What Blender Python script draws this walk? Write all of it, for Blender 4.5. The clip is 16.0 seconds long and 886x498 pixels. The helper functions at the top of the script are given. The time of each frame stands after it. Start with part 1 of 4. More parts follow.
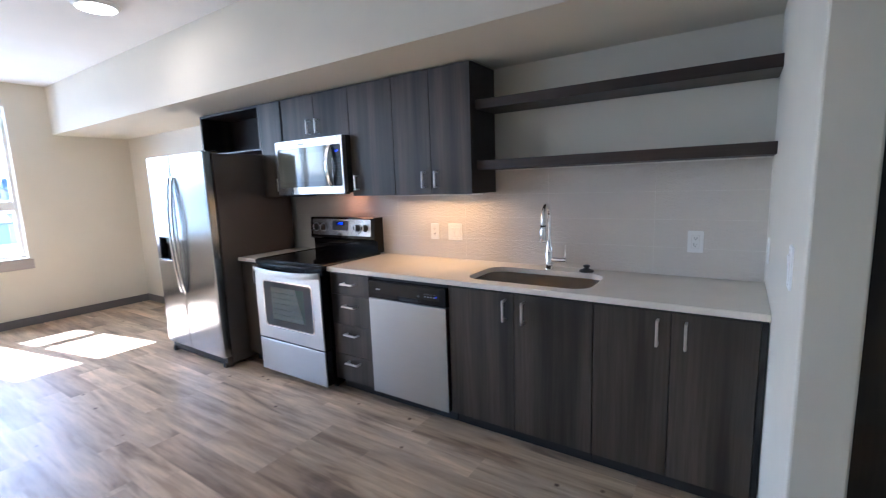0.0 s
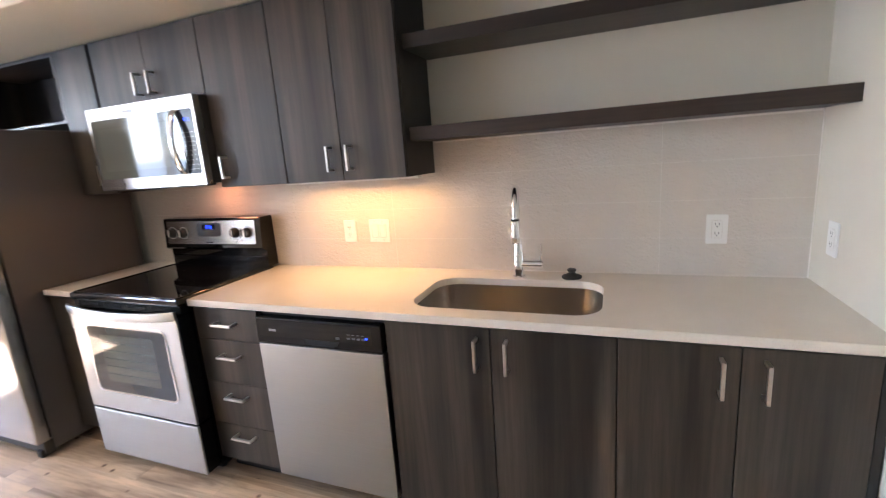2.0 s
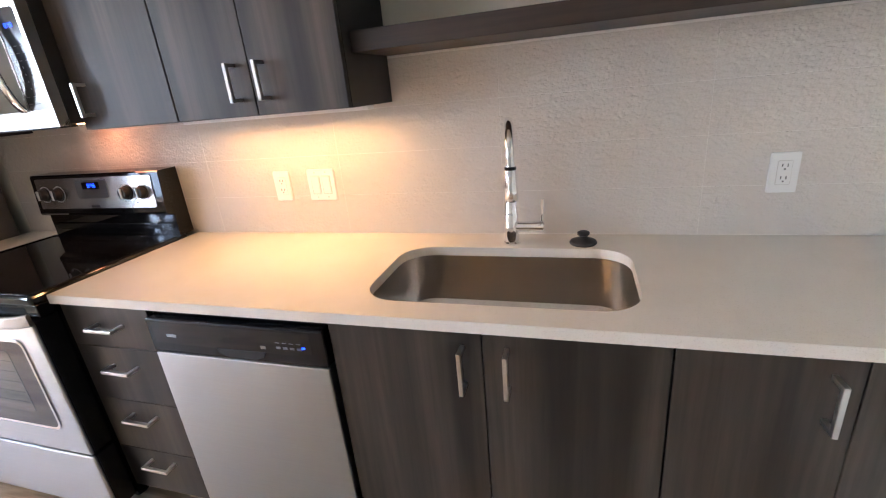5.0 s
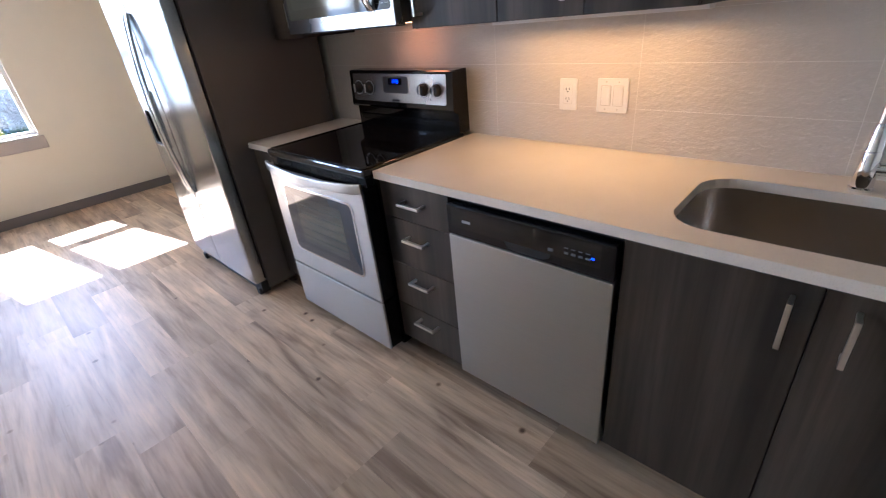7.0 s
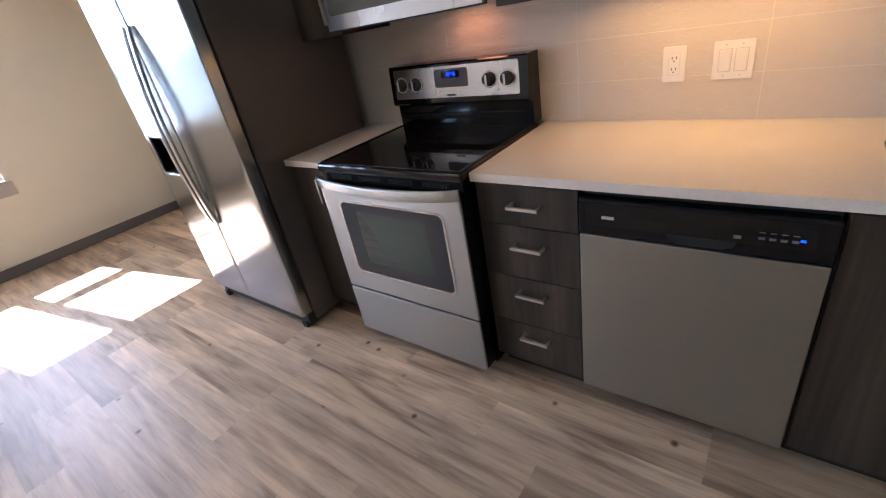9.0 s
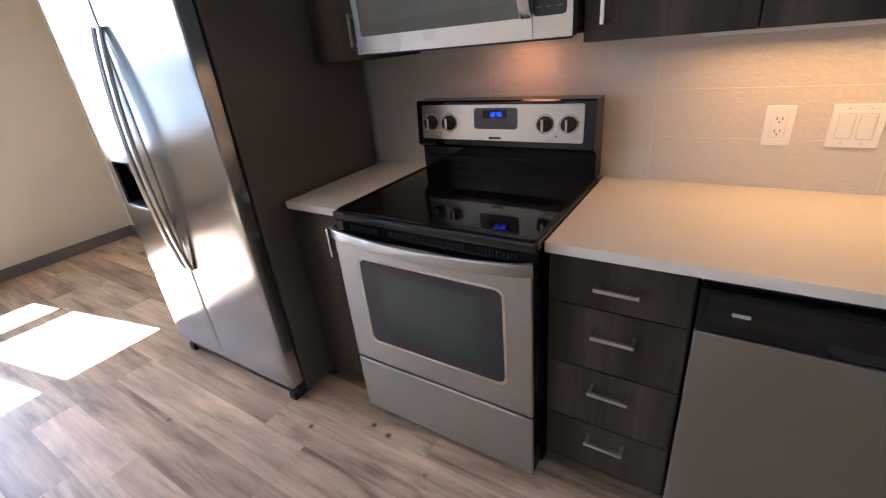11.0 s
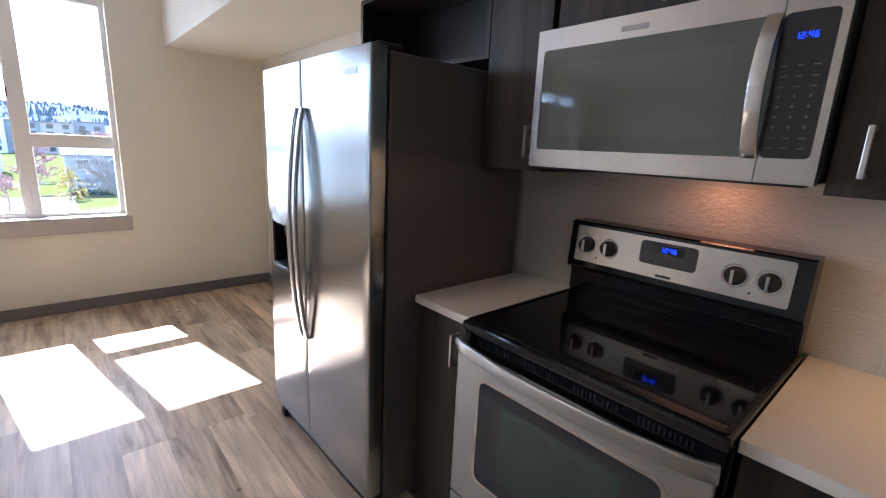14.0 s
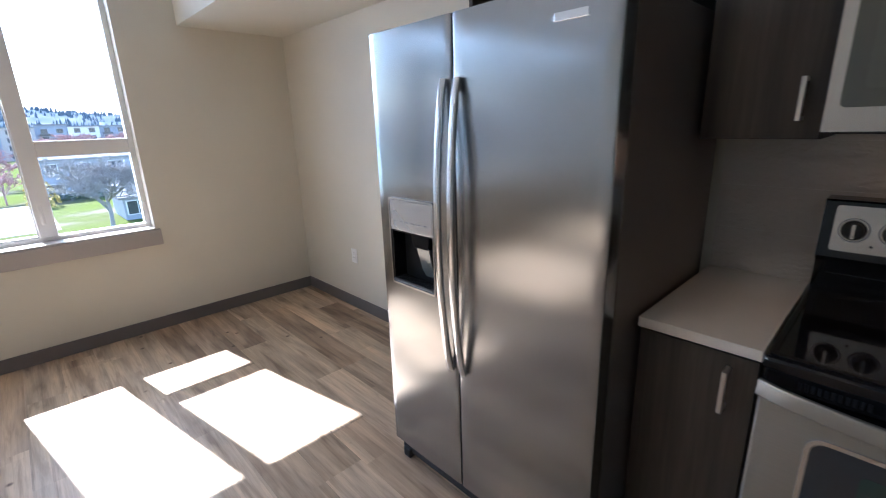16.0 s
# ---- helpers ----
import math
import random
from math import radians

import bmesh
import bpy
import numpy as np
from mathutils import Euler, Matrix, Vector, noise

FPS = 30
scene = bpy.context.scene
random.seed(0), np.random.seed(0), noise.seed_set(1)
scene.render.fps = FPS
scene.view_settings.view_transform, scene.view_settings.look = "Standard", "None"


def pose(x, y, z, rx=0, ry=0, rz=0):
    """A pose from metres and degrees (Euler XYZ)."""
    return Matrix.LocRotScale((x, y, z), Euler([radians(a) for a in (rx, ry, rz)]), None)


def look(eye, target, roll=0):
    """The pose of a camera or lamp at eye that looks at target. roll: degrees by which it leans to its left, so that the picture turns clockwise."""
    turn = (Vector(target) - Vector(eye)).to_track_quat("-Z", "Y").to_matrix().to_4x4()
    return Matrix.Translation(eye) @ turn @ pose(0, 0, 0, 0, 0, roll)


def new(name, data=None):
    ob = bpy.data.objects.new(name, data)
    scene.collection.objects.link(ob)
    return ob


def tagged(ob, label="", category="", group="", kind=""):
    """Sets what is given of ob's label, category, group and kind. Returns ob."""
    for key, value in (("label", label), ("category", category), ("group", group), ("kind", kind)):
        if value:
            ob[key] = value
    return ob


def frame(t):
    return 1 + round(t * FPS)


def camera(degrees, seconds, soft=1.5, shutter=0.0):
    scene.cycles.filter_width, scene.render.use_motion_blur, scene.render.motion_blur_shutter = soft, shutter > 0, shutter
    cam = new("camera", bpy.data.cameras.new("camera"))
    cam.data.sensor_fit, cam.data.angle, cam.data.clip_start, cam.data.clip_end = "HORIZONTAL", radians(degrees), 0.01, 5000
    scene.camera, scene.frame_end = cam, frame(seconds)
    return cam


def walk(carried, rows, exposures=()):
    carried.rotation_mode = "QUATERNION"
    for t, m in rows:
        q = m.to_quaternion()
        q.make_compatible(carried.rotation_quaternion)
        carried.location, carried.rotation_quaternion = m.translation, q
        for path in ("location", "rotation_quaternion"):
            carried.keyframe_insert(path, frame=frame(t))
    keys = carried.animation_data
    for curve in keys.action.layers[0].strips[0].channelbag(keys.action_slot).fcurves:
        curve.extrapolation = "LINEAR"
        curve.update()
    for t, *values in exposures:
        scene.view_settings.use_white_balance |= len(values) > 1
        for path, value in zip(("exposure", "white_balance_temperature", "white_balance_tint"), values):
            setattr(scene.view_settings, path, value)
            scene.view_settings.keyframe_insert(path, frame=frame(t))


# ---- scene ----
cam = camera(90.1, 16.0, soft=1.1, shutter=0.3)
PATH = [
    (0, (-0.127, -2.696, 1.457), (-1.231, -1.054, 1.165), -2.0),
    (0.5, (-0.275, -2.515, 1.479), (-1.237, -0.782, 1.21), -1.3),
    (1, (-0.388, -2.347, 1.472), (-1.337, -0.607, 1.2), -1.5),
    (1.5, (-0.5, -2.161, 1.484), (-1.437, -0.42, 1.183), -2.5),
    (2, (-0.693, -2.001, 1.466), (-1.41, -0.18, 1.054), -4.2),
    (2.5, (-0.812, -1.889, 1.445), (-1.319, -0.047, 0.854), -7.3),
    (3, (-0.804, -1.759, 1.428), (-1.303, 0.041, 0.712), -7.9),
    (3.5, (-0.763, -1.652, 1.438), (-1.265, 0.152, 0.735), -4.5),
    (4, (-0.78, -1.608, 1.436), (-1.301, 0.206, 0.773), -4.3),
    (4.2, (-0.806, -1.585, 1.444), (-1.343, 0.225, 0.783), -4.7),
    (6.3, (-1.044, -1.433, 1.374), (-1.867, 0.166, 0.499), -5.8),
    (6.5, (-1.09, -1.498, 1.41), (-2.16, -0.093, 0.471), -5.5),
    (7, (-1.122, -1.658, 1.428), (-2.376, -0.409, 0.496), -6.0),
    (7.5, (-1.22, -1.868, 1.434), (-2.401, -0.541, 0.514), -8.2),
    (8, (-1.387, -1.888, 1.41), (-2.554, -0.609, 0.409), -10.0),
    (8.5, (-1.53, -1.84, 1.43), (-2.705, -0.549, 0.454), -11.4),
    (9, (-1.65, -1.822, 1.414), (-2.804, -0.485, 0.475), -11.0),
    (9.2, (-1.715, -1.842, 1.423), (-2.812, -0.439, 0.512), -11.4),
    (11.3, (-2.182, -1.677, 1.435), (-3.224, -0.173, 0.628), -4.6),
    (11.5, (-2.237, -1.684, 1.43), (-3.309, -0.171, 0.68), -3.5),
    (12, (-2.305, -1.784, 1.471), (-3.524, -0.29, 0.942), -2.0),
    (12.5, (-2.315, -1.774, 1.493), (-3.644, -0.33, 1.104), 0.1),
    (13, (-2.319, -1.697, 1.482), (-3.71, -0.304, 1.13), 1.7),
    (13.5, (-2.305, -1.644, 1.47), (-3.723, -0.287, 1.091), 2.2),
    (14, (-2.313, -1.619, 1.454), (-3.77, -0.323, 1.012), 2.7),
    (14.5, (-2.418, -1.678, 1.449), (-3.907, -0.43, 0.974), 3.0),
    (15, (-2.643, -1.827, 1.483), (-4.135, -0.587, 0.997), -1.2),
    (15.5, (-2.849, -1.856, 1.436), (-4.241, -0.526, 0.895), -1.2),
    (16, (-3.103, -1.832, 1.461), (-4.499, -0.509, 0.912), -1.8),
]
EXPOSURES = [(0, 3.84, 5080, 14), (0.6, 3.94, 5330, 16), (1.2, 4.25, 5850, 17), (2.5, 4.42, 6100, 20), (4.2, 4.43, 6200, 20), (6.3, 4.38, 5200, 16), (7, 3.68, 5450, 18), (9.2, 3.56, 5650, 19), (11.3, 3.6, 5650, 18), (13, 3.3, 5680, 17), (14, 3.21, 5480, 16), (16, 2.88, 5280, 13)]
walk(cam, [(t, look(eye, target, roll)) for t, eye, target, roll in PATH], EXPOSURES)

# ---- world, sun, large lights ----
world = bpy.data.worlds.new("world")
scene.world = world
world.use_nodes = True
wn = world.node_tree.nodes
sky = wn.new("ShaderNodeTexSky")
sky.sky_type, sky.sun_disc = "NISHITA", False
SUN_TRAVEL = Vector((0.9, 0.177, -1.0)).normalized()
sky.sun_elevation = math.asin(-SUN_TRAVEL.z)
sky.sun_rotation = math.atan2(-SUN_TRAVEL.x, -SUN_TRAVEL.y)
world.node_tree.links.new(sky.outputs[0], wn["Background"].inputs[0])
wn["Background"].inputs[1].default_value = 0.15

sun_data = bpy.data.lights.new("sun", "SUN")
sun_data.energy, sun_data.angle, sun_data.color = 4.4, radians(0.5), (1.0, 0.95, 0.88)
sun = new("sun", sun_data)
sun.matrix_world = look((-30, -6, 35), Vector((-30, -6, 35)) + SUN_TRAVEL)


def area_lamp(name, eye, target, width, height, watts, colour):
    data = bpy.data.lights.new(name, "AREA")
    data.shape, data.size, data.size_y = "RECTANGLE", width, height
    data.energy, data.color = watts, colour
    ob = new(name, data)
    ob.matrix_world = look(eye, target)
    return ob


SKYLIGHT = (0.60, 0.78, 1.0)
for wy, watts in ((-1.73, 4.0), (-3.73, 3.5), (-5.72, 4.5)):
    area_lamp("window_light", (-7.12, wy, 1.62), (-5.0, wy, 1.3), 1.15, 1.6, watts, SKYLIGHT)
area_lamp("strip_light", (-1.86, -0.165, 1.372), (-1.86, -0.42, 0.0), 0.7, 0.03, 0.24, (1.0, 0.53, 0.17))
area_lamp("cooktop_light", (-2.78, -0.12, 1.395), (-2.78, -0.07, 0.0), 0.16, 0.05, 0.022, (1.0, 0.3, 0.12))
area_lamp("downlight", (-3.76, -1.33, 2.675), (-3.76, -1.33, 0), 0.22, 0.22, 0.26, (1.0, 0.76, 0.5))

# ---- materials ----


def mat(name, colour, rough=0.5, metal=0.0, spec=0.5):
    m = bpy.data.materials.new(name)
    m.use_nodes = True
    b = m.node_tree.nodes["Principled BSDF"]
    b.inputs["Base Color"].default_value = (*colour, 1)
    b.inputs["Roughness"].default_value = rough
    b.inputs["Metallic"].default_value = metal
    b.inputs["Specular IOR Level"].default_value = spec
    return m


def noise_of(m, scale, stretch=(1, 1, 1), detail=4.0, rough=0.55, shift=False):
    """A noise texture over object space, stretched; shift moves it by the object's random number."""
    nt = m.node_tree
    tc = nt.nodes.new("ShaderNodeTexCoord")
    mp = nt.nodes.new("ShaderNodeMapping")
    mp.inputs["Scale"].default_value = stretch
    nt.links.new(tc.outputs["Object"], mp.inputs["Vector"])
    if shift:
        info = nt.nodes.new("ShaderNodeObjectInfo")
        mul = nt.nodes.new("ShaderNodeMath")
        mul.operation = "MULTIPLY"
        mul.inputs[1].default_value = 37.0
        nt.links.new(info.outputs["Random"], mul.inputs[0])
        com = nt.nodes.new("ShaderNodeCombineXYZ")
        for i in range(3):
            nt.links.new(mul.outputs[0], com.inputs[i])
        nt.links.new(com.outputs[0], mp.inputs["Location"])
    tx = nt.nodes.new("ShaderNodeTexNoise")
    tx.inputs["Scale"].default_value = scale
    tx.inputs["Detail"].default_value = detail
    tx.inputs["Roughness"].default_value = rough
    nt.links.new(mp.outputs[0], tx.inputs["Vector"])
    return tx


def ramp(m, source, stops):
    nt = m.node_tree
    r = nt.nodes.new("ShaderNodeValToRGB")
    el = r.color_ramp.elements
    while len(el) < len(stops):
        el.new(0.5)
    for e, (p, c) in zip(el, stops):
        e.position, e.color = p, (*c, 1)
    nt.links.new(source, r.inputs[0])
    return r.outputs[0]


def mix(m, a, b, factor, mode="MIX"):
    nt = m.node_tree
    x = nt.nodes.new("ShaderNodeMix")
    x.data_type, x.blend_type = "RGBA", mode
    for sock, v in ((x.inputs[0], factor), (x.inputs[6], a), (x.inputs[7], b)):
        if isinstance(v, (int, float)):
            sock.default_value = v
        elif isinstance(v, tuple):
            sock.default_value = (*v, 1)
        else:
            nt.links.new(v, sock)
    return x.outputs[2]


def to(m, socket, name):
    m.node_tree.links.new(socket, m.node_tree.nodes["Principled BSDF"].inputs[name])


def spread(m, source, low, high):
    r = m.node_tree.nodes.new("ShaderNodeMapRange")
    r.inputs["To Min"].default_value, r.inputs["To Max"].default_value = low, high
    m.node_tree.links.new(source, r.inputs["Value"])
    return r.outputs[0]


def bump(m, height, strength, distance=0.002):
    b = m.node_tree.nodes.new("ShaderNodeBump")
    b.inputs["Strength"].default_value, b.inputs["Distance"].default_value = strength, distance
    m.node_tree.links.new(height, b.inputs["Height"])
    to(m, b.outputs[0], "Normal")


def painted(name, colour, rough=0.6, peel=0.25):
    m = mat(name, colour, rough)
    big = noise_of(m, 1.3)
    dark = tuple(c * 0.94 for c in colour)
    to(m, ramp(m, big.outputs[0], ((0.3, dark), (0.7, colour))), "Base Color")
    fine = noise_of(m, 170, detail=2)
    bump(m, fine.outputs[0], peel, 0.001)
    return m


def wood_laminate(name, dark, light, stretch, scale=1.0, rough=0.42):
    m = mat(name, light, rough)
    bands = noise_of(m, 9 * scale, stretch, 3, 0.5, True)
    grain = noise_of(m, 70 * scale, stretch, 5, 0.65, True)
    mid = tuple((a + b) / 2 for a, b in zip(dark, light))
    base = ramp(m, bands.outputs[0], ((0.36, dark), (0.5, mid), (0.66, light)))
    lines = ramp(m, grain.outputs[0], ((0.35, (0.62, 0.6, 0.58)), (0.6, (1.08, 1.08, 1.08))))
    to(m, mix(m, base, lines, 0.75, "MULTIPLY"), "Base Color")
    to(m, spread(m, grain.outputs[0], rough - 0.08, rough + 0.1), "Roughness")
    bump(m, grain.outputs[0], 0.12, 0.001)
    return m


def brushed(name, colour, stretch, rough=0.26, along=None, anis=0.35):
    m = mat(name, colour, rough, 1.0)
    fine = noise_of(m, 260, stretch, 4, 0.6)
    smear = noise_of(m, 2.2, (1, 1, 1), 3)
    to(m, spread(m, smear.outputs[0], rough - 0.015, rough + 0.02), "Roughness")
    to(m, mix(m, ramp(m, fine.outputs[0], ((0.3, tuple(c * 0.93 for c in colour)), (0.7, colour))), colour, 0.3), "Base Color")
    bump(m, fine.outputs[0], 0.015, 0.0003)
    if along:
        b = m.node_tree.nodes["Principled BSDF"]
        b.inputs["Anisotropic"].default_value = anis
        way = m.node_tree.nodes.new("ShaderNodeCombineXYZ")
        for i in range(3):
            way.inputs[i].default_value = along[i]
        to(m, way.outputs[0], "Tangent")
    return m


WALL = painted("wall_paint", (0.70, 0.66, 0.56))
CEIL = painted("ceiling_paint", (0.8, 0.79, 0.77), 0.75)
TRIM = painted("baseboard_paint", (0.16, 0.145, 0.14), 0.5, 0.1)
SILL = painted("sill_paint", (0.42, 0.385, 0.36), 0.5, 0.1)
LAMV = wood_laminate("cabinet_laminate", (0.016, 0.012, 0.009), (0.072, 0.056, 0.041), (1, 1, 0.045))
LAMH = wood_laminate("shelf_laminate", (0.024, 0.0145, 0.0105), (0.052, 0.034, 0.025), (0.045, 1, 1))
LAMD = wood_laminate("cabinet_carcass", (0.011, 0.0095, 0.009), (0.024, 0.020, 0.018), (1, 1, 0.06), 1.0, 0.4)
TOE = mat("toe_kick_black", (0.016, 0.015, 0.015), 0.6)
GAPM = mat("shadow_gap_black", (0.008, 0.008, 0.008), 0.8)
STEEL = brushed("brushed_steel", (0.60, 0.585, 0.56), (0.02, 1, 1), 0.27, (0, 0, 1), 0.6)
STEELV = brushed("brushed_steel_doors", (0.385, 0.395, 0.40), (1, 1, 0.02), 0.205, (1, 0, 0), 0.75)
STEELW = brushed("steel_panel", (0.455, 0.468, 0.462), (0.02, 1, 1), 0.33, (0, 0, 1), 0.7)
SINKM = brushed("sink_steel", (0.58, 0.55, 0.51), (1, 1, 0.03), 0.26)
NICKEL = mat("satin_nickel", (0.68, 0.66, 0.63), 0.28, 1.0)
CHROME = mat("chrome", (0.85, 0.86, 0.88), 0.06, 1.0)
HANDLE = mat("polished_steel", (0.72, 0.73, 0.74), 0.17, 1.0)
GLASSB = mat("black_glass", (0.006, 0.006, 0.007), 0.05)
DISPG = mat("grey_display_glass", (0.085, 0.085, 0.09), 0.2)
DOORGL = mat("oven_door_glass", (0.035, 0.036, 0.038), 0.06)
PLASB = mat("black_plastic", (0.007, 0.007, 0.008), 0.2, 0.0, 0.3)
PLASM = mat("matt_black_plastic", (0.02, 0.02, 0.02), 0.55)
FSIDE = painted("fridge_side_paint", (0.122, 0.104, 0.095), 0.33, 0.35)
OVENW = mat("oven_window_glass", (0.03, 0.052, 0.042), 0.05, 0.0, 1.0)
RACKM = mat("dim_rack", (0.04, 0.052, 0.044), 0.15)
MWGLS = mat("microwave_window_glass", (0.125, 0.132, 0.118), 0.05)
MWCTL = mat("microwave_control_glass", (0.03, 0.031, 0.031), 0.14)
MWSCR = mat("microwave_mesh_screen", (0.138, 0.147, 0.131), 0.06)
WHITEP = mat("white_plastic", (0.82, 0.81, 0.78), 0.35)
# darker plastic tone: screws, and the shadow line painted round sockets and rockers
SEAM = mat("plate_seam", (0.62, 0.59, 0.55), 0.5)
SLOT = mat("slot_dark", (0.03, 0.028, 0.025), 0.7)
VINYL = painted("window_vinyl", (0.74, 0.72, 0.69), 0.45, 0.05)
GREYP = mat("grey_print", (0.42, 0.42, 0.42), 0.5)
RUBBER = mat("black_rubber", (0.015, 0.015, 0.015), 0.55)

COUNTER = mat("quartz", (0.74, 0.71, 0.67), 0.24)
speck = noise_of(COUNTER, 420, detail=1)
cloud = noise_of(COUNTER, 6)
to(COUNTER, mix(COUNTER, ramp(COUNTER, speck.outputs[0], ((0.28, (0.68, 0.615, 0.53)), (0.4, (0.79, 0.73, 0.645)))),
                ramp(COUNTER, cloud.outputs[0], ((0.3, (0.95, 0.95, 0.94)), (0.7, (1, 1, 1)))), 1.0, "MULTIPLY"), "Base Color")

TILE = mat("embossed_tile", (0.66, 0.605, 0.54), 0.19)
weave = noise_of(TILE, 34, (1, 1, 2.0), 3, 0.5, True)
step = noise_of(TILE, 95, (1.0, 1, 1.2), 2, 0.5, True)
bump(TILE, mix(TILE, weave.outputs[0], step.outputs[0], 0.45), 0.9, 0.008)
GROUT = mat("grout", (0.80, 0.76, 0.70), 0.7)

PLANK = mat("vinyl_plank", (0.3, 0.26, 0.22), 0.36)
p_info = PLANK.node_tree.nodes.new("ShaderNodeObjectInfo")
p_tone = ramp(PLANK, p_info.outputs["Random"], ((0.0, (0.37, 0.262, 0.17)), (0.2, (0.53, 0.395, 0.265)), (0.4, (0.44, 0.33, 0.225)), (0.6, (0.58, 0.44, 0.305)), (0.8, (0.48, 0.365, 0.245)), (1.0, (0.36, 0.265, 0.18))))
p_figure = noise_of(PLANK, 6.5, (0.16, 1, 1), 3, 0.5, True)           # broad cathedral figure
p_figure.inputs["Distortion"].default_value = 1.4
p_band = noise_of(PLANK, 21, (0.08, 1, 1), 4, 0.6, True)
p_band.inputs["Distortion"].default_value = 0.6
p_grain = noise_of(PLANK, 75, (0.06, 1, 1), 4, 0.65, True)
p_patch = noise_of(PLANK, 2.6, (0.5, 1.6, 1), 3, 0.6, True)           # greyed, worn patches
p_tc = PLANK.node_tree.nodes.new("ShaderNodeTexCoord")
p_off = PLANK.node_tree.nodes.new("ShaderNodeVectorMath")
PLANK.node_tree.links.new(p_figure.inputs["Vector"].links[0].from_node.inputs["Location"].links[0].from_socket, p_off.inputs[0])
PLANK.node_tree.links.new(p_tc.outputs["Object"], p_off.inputs[1])
p_snap = PLANK.node_tree.nodes.new("ShaderNodeVectorMath")
p_snap.operation = "SNAP"
p_snap.inputs[1].default_value = (0.95, 0.0611, 10.0)
PLANK.node_tree.links.new(p_off.outputs[0], p_snap.inputs[0])
p_cell = PLANK.node_tree.nodes.new("ShaderNodeTexWhiteNoise")
PLANK.node_tree.links.new(p_snap.outputs[0], p_cell.inputs["Vector"])
p_strip = mix(PLANK, p_tone, ramp(PLANK, p_cell.outputs["Value"], ((0.0, (0.66, 0.63, 0.62)), (0.3, (0.95, 0.94, 0.93)), (0.7, (1.03, 1.03, 1.02)), (1.0, (1.2, 1.19, 1.17)))), 0.6, "MULTIPLY")
p1 = mix(PLANK, p_strip, ramp(PLANK, p_figure.outputs[0], ((0.33, (0.52, 0.48, 0.46)), (0.43, (0.9, 0.89, 0.88)), (0.55, (1.05, 1.05, 1.05)), (0.68, (1.3, 1.28, 1.26)))), 0.85, "MULTIPLY")
p2 = mix(PLANK, p1, ramp(PLANK, p_band.outputs[0], ((0.34, (0.62, 0.58, 0.55)), (0.46, (0.98, 0.98, 0.98)), (0.66, (1.18, 1.17, 1.15)))), 0.7, "MULTIPLY")
p3 = mix(PLANK, p2, ramp(PLANK, p_grain.outputs[0], ((0.32, (0.72, 0.69, 0.66)), (0.54, (1.05, 1.05, 1.05)))), 0.6, "MULTIPLY")
p4 = mix(PLANK, p3, ramp(PLANK, p_patch.outputs[0], ((0.35, (0.84, 0.86, 0.9)), (0.65, (1.12, 1.1, 1.06)))), 0.8, "MULTIPLY")
p_knot = PLANK.node_tree.nodes.new("ShaderNodeTexVoronoi")
p_knot.inputs["Scale"].default_value = 5.0
PLANK.node_tree.links.new(p_off.outputs[0], p_knot.inputs["Vector"])
p5 = mix(PLANK, p4, ramp(PLANK, p_knot.outputs["Distance"], ((0.03, (0.2, 0.16, 0.14)), (0.055, (0.55, 0.5, 0.47)), (0.085, (1, 1, 1)))), 1.0, "MULTIPLY")
to(PLANK, p5, "Base Color")
to(PLANK, spread(PLANK, p_grain.outputs[0], 0.37, 0.5), "Roughness")
bump(PLANK, p_grain.outputs[0], 0.12, 0.001)
PLANK.node_tree.nodes["Principled BSDF"].inputs["Specular IOR Level"].default_value = 0.35

GLASS = bpy.data.materials.new("window_glass")
GLASS.use_nodes = True
g_nt = GLASS.node_tree
g_nt.nodes.clear()
g_out = g_nt.nodes.new("ShaderNodeOutputMaterial")
g_mix = g_nt.nodes.new("ShaderNodeMixShader")
g_fr = g_nt.nodes.new("ShaderNodeFresnel")
g_tr = g_nt.nodes.new("ShaderNodeBsdfTransparent")
g_gl = g_nt.nodes.new("ShaderNodeBsdfGlossy")
g_gl.inputs["Roughness"].default_value = 0.02
g_nt.links.new(g_fr.outputs[0], g_mix.inputs[0])
g_nt.links.new(g_tr.outputs[0], g_mix.inputs[1])
g_nt.links.new(g_gl.outputs[0], g_mix.inputs[2])
g_nt.links.new(g_mix.outputs[0], g_out.inputs[0])


def glow(name, colour, strength):
    m = mat(name, (0, 0, 0), 0.5)
    b = m.node_tree.nodes["Principled BSDF"]
    b.inputs["Emission Color"].default_value = (*colour, 1)
    b.inputs["Emission Strength"].default_value = strength
    return m


BLUE = glow("blue_digits", (0.015, 0.05, 1.0), 0.36)
KEYP = mat("dim_key_print", (0.16, 0.16, 0.16), 0.5)
LED = glow("led_diffuser", (1.0, 0.9, 0.78), 1.6)
WARM = glow("warm_strip", (1.0, 0.5, 0.22), 0.68)

# ---- mesh helpers ----
ORIGIN = {}


def thing(name, at, label, category, group="", kind=""):
    ob = new(name)
    ob.empty_display_size = 0.1
    ob.location = at
    ORIGIN[ob.name] = Vector(at)
    return tagged(ob, label, category, group, kind)


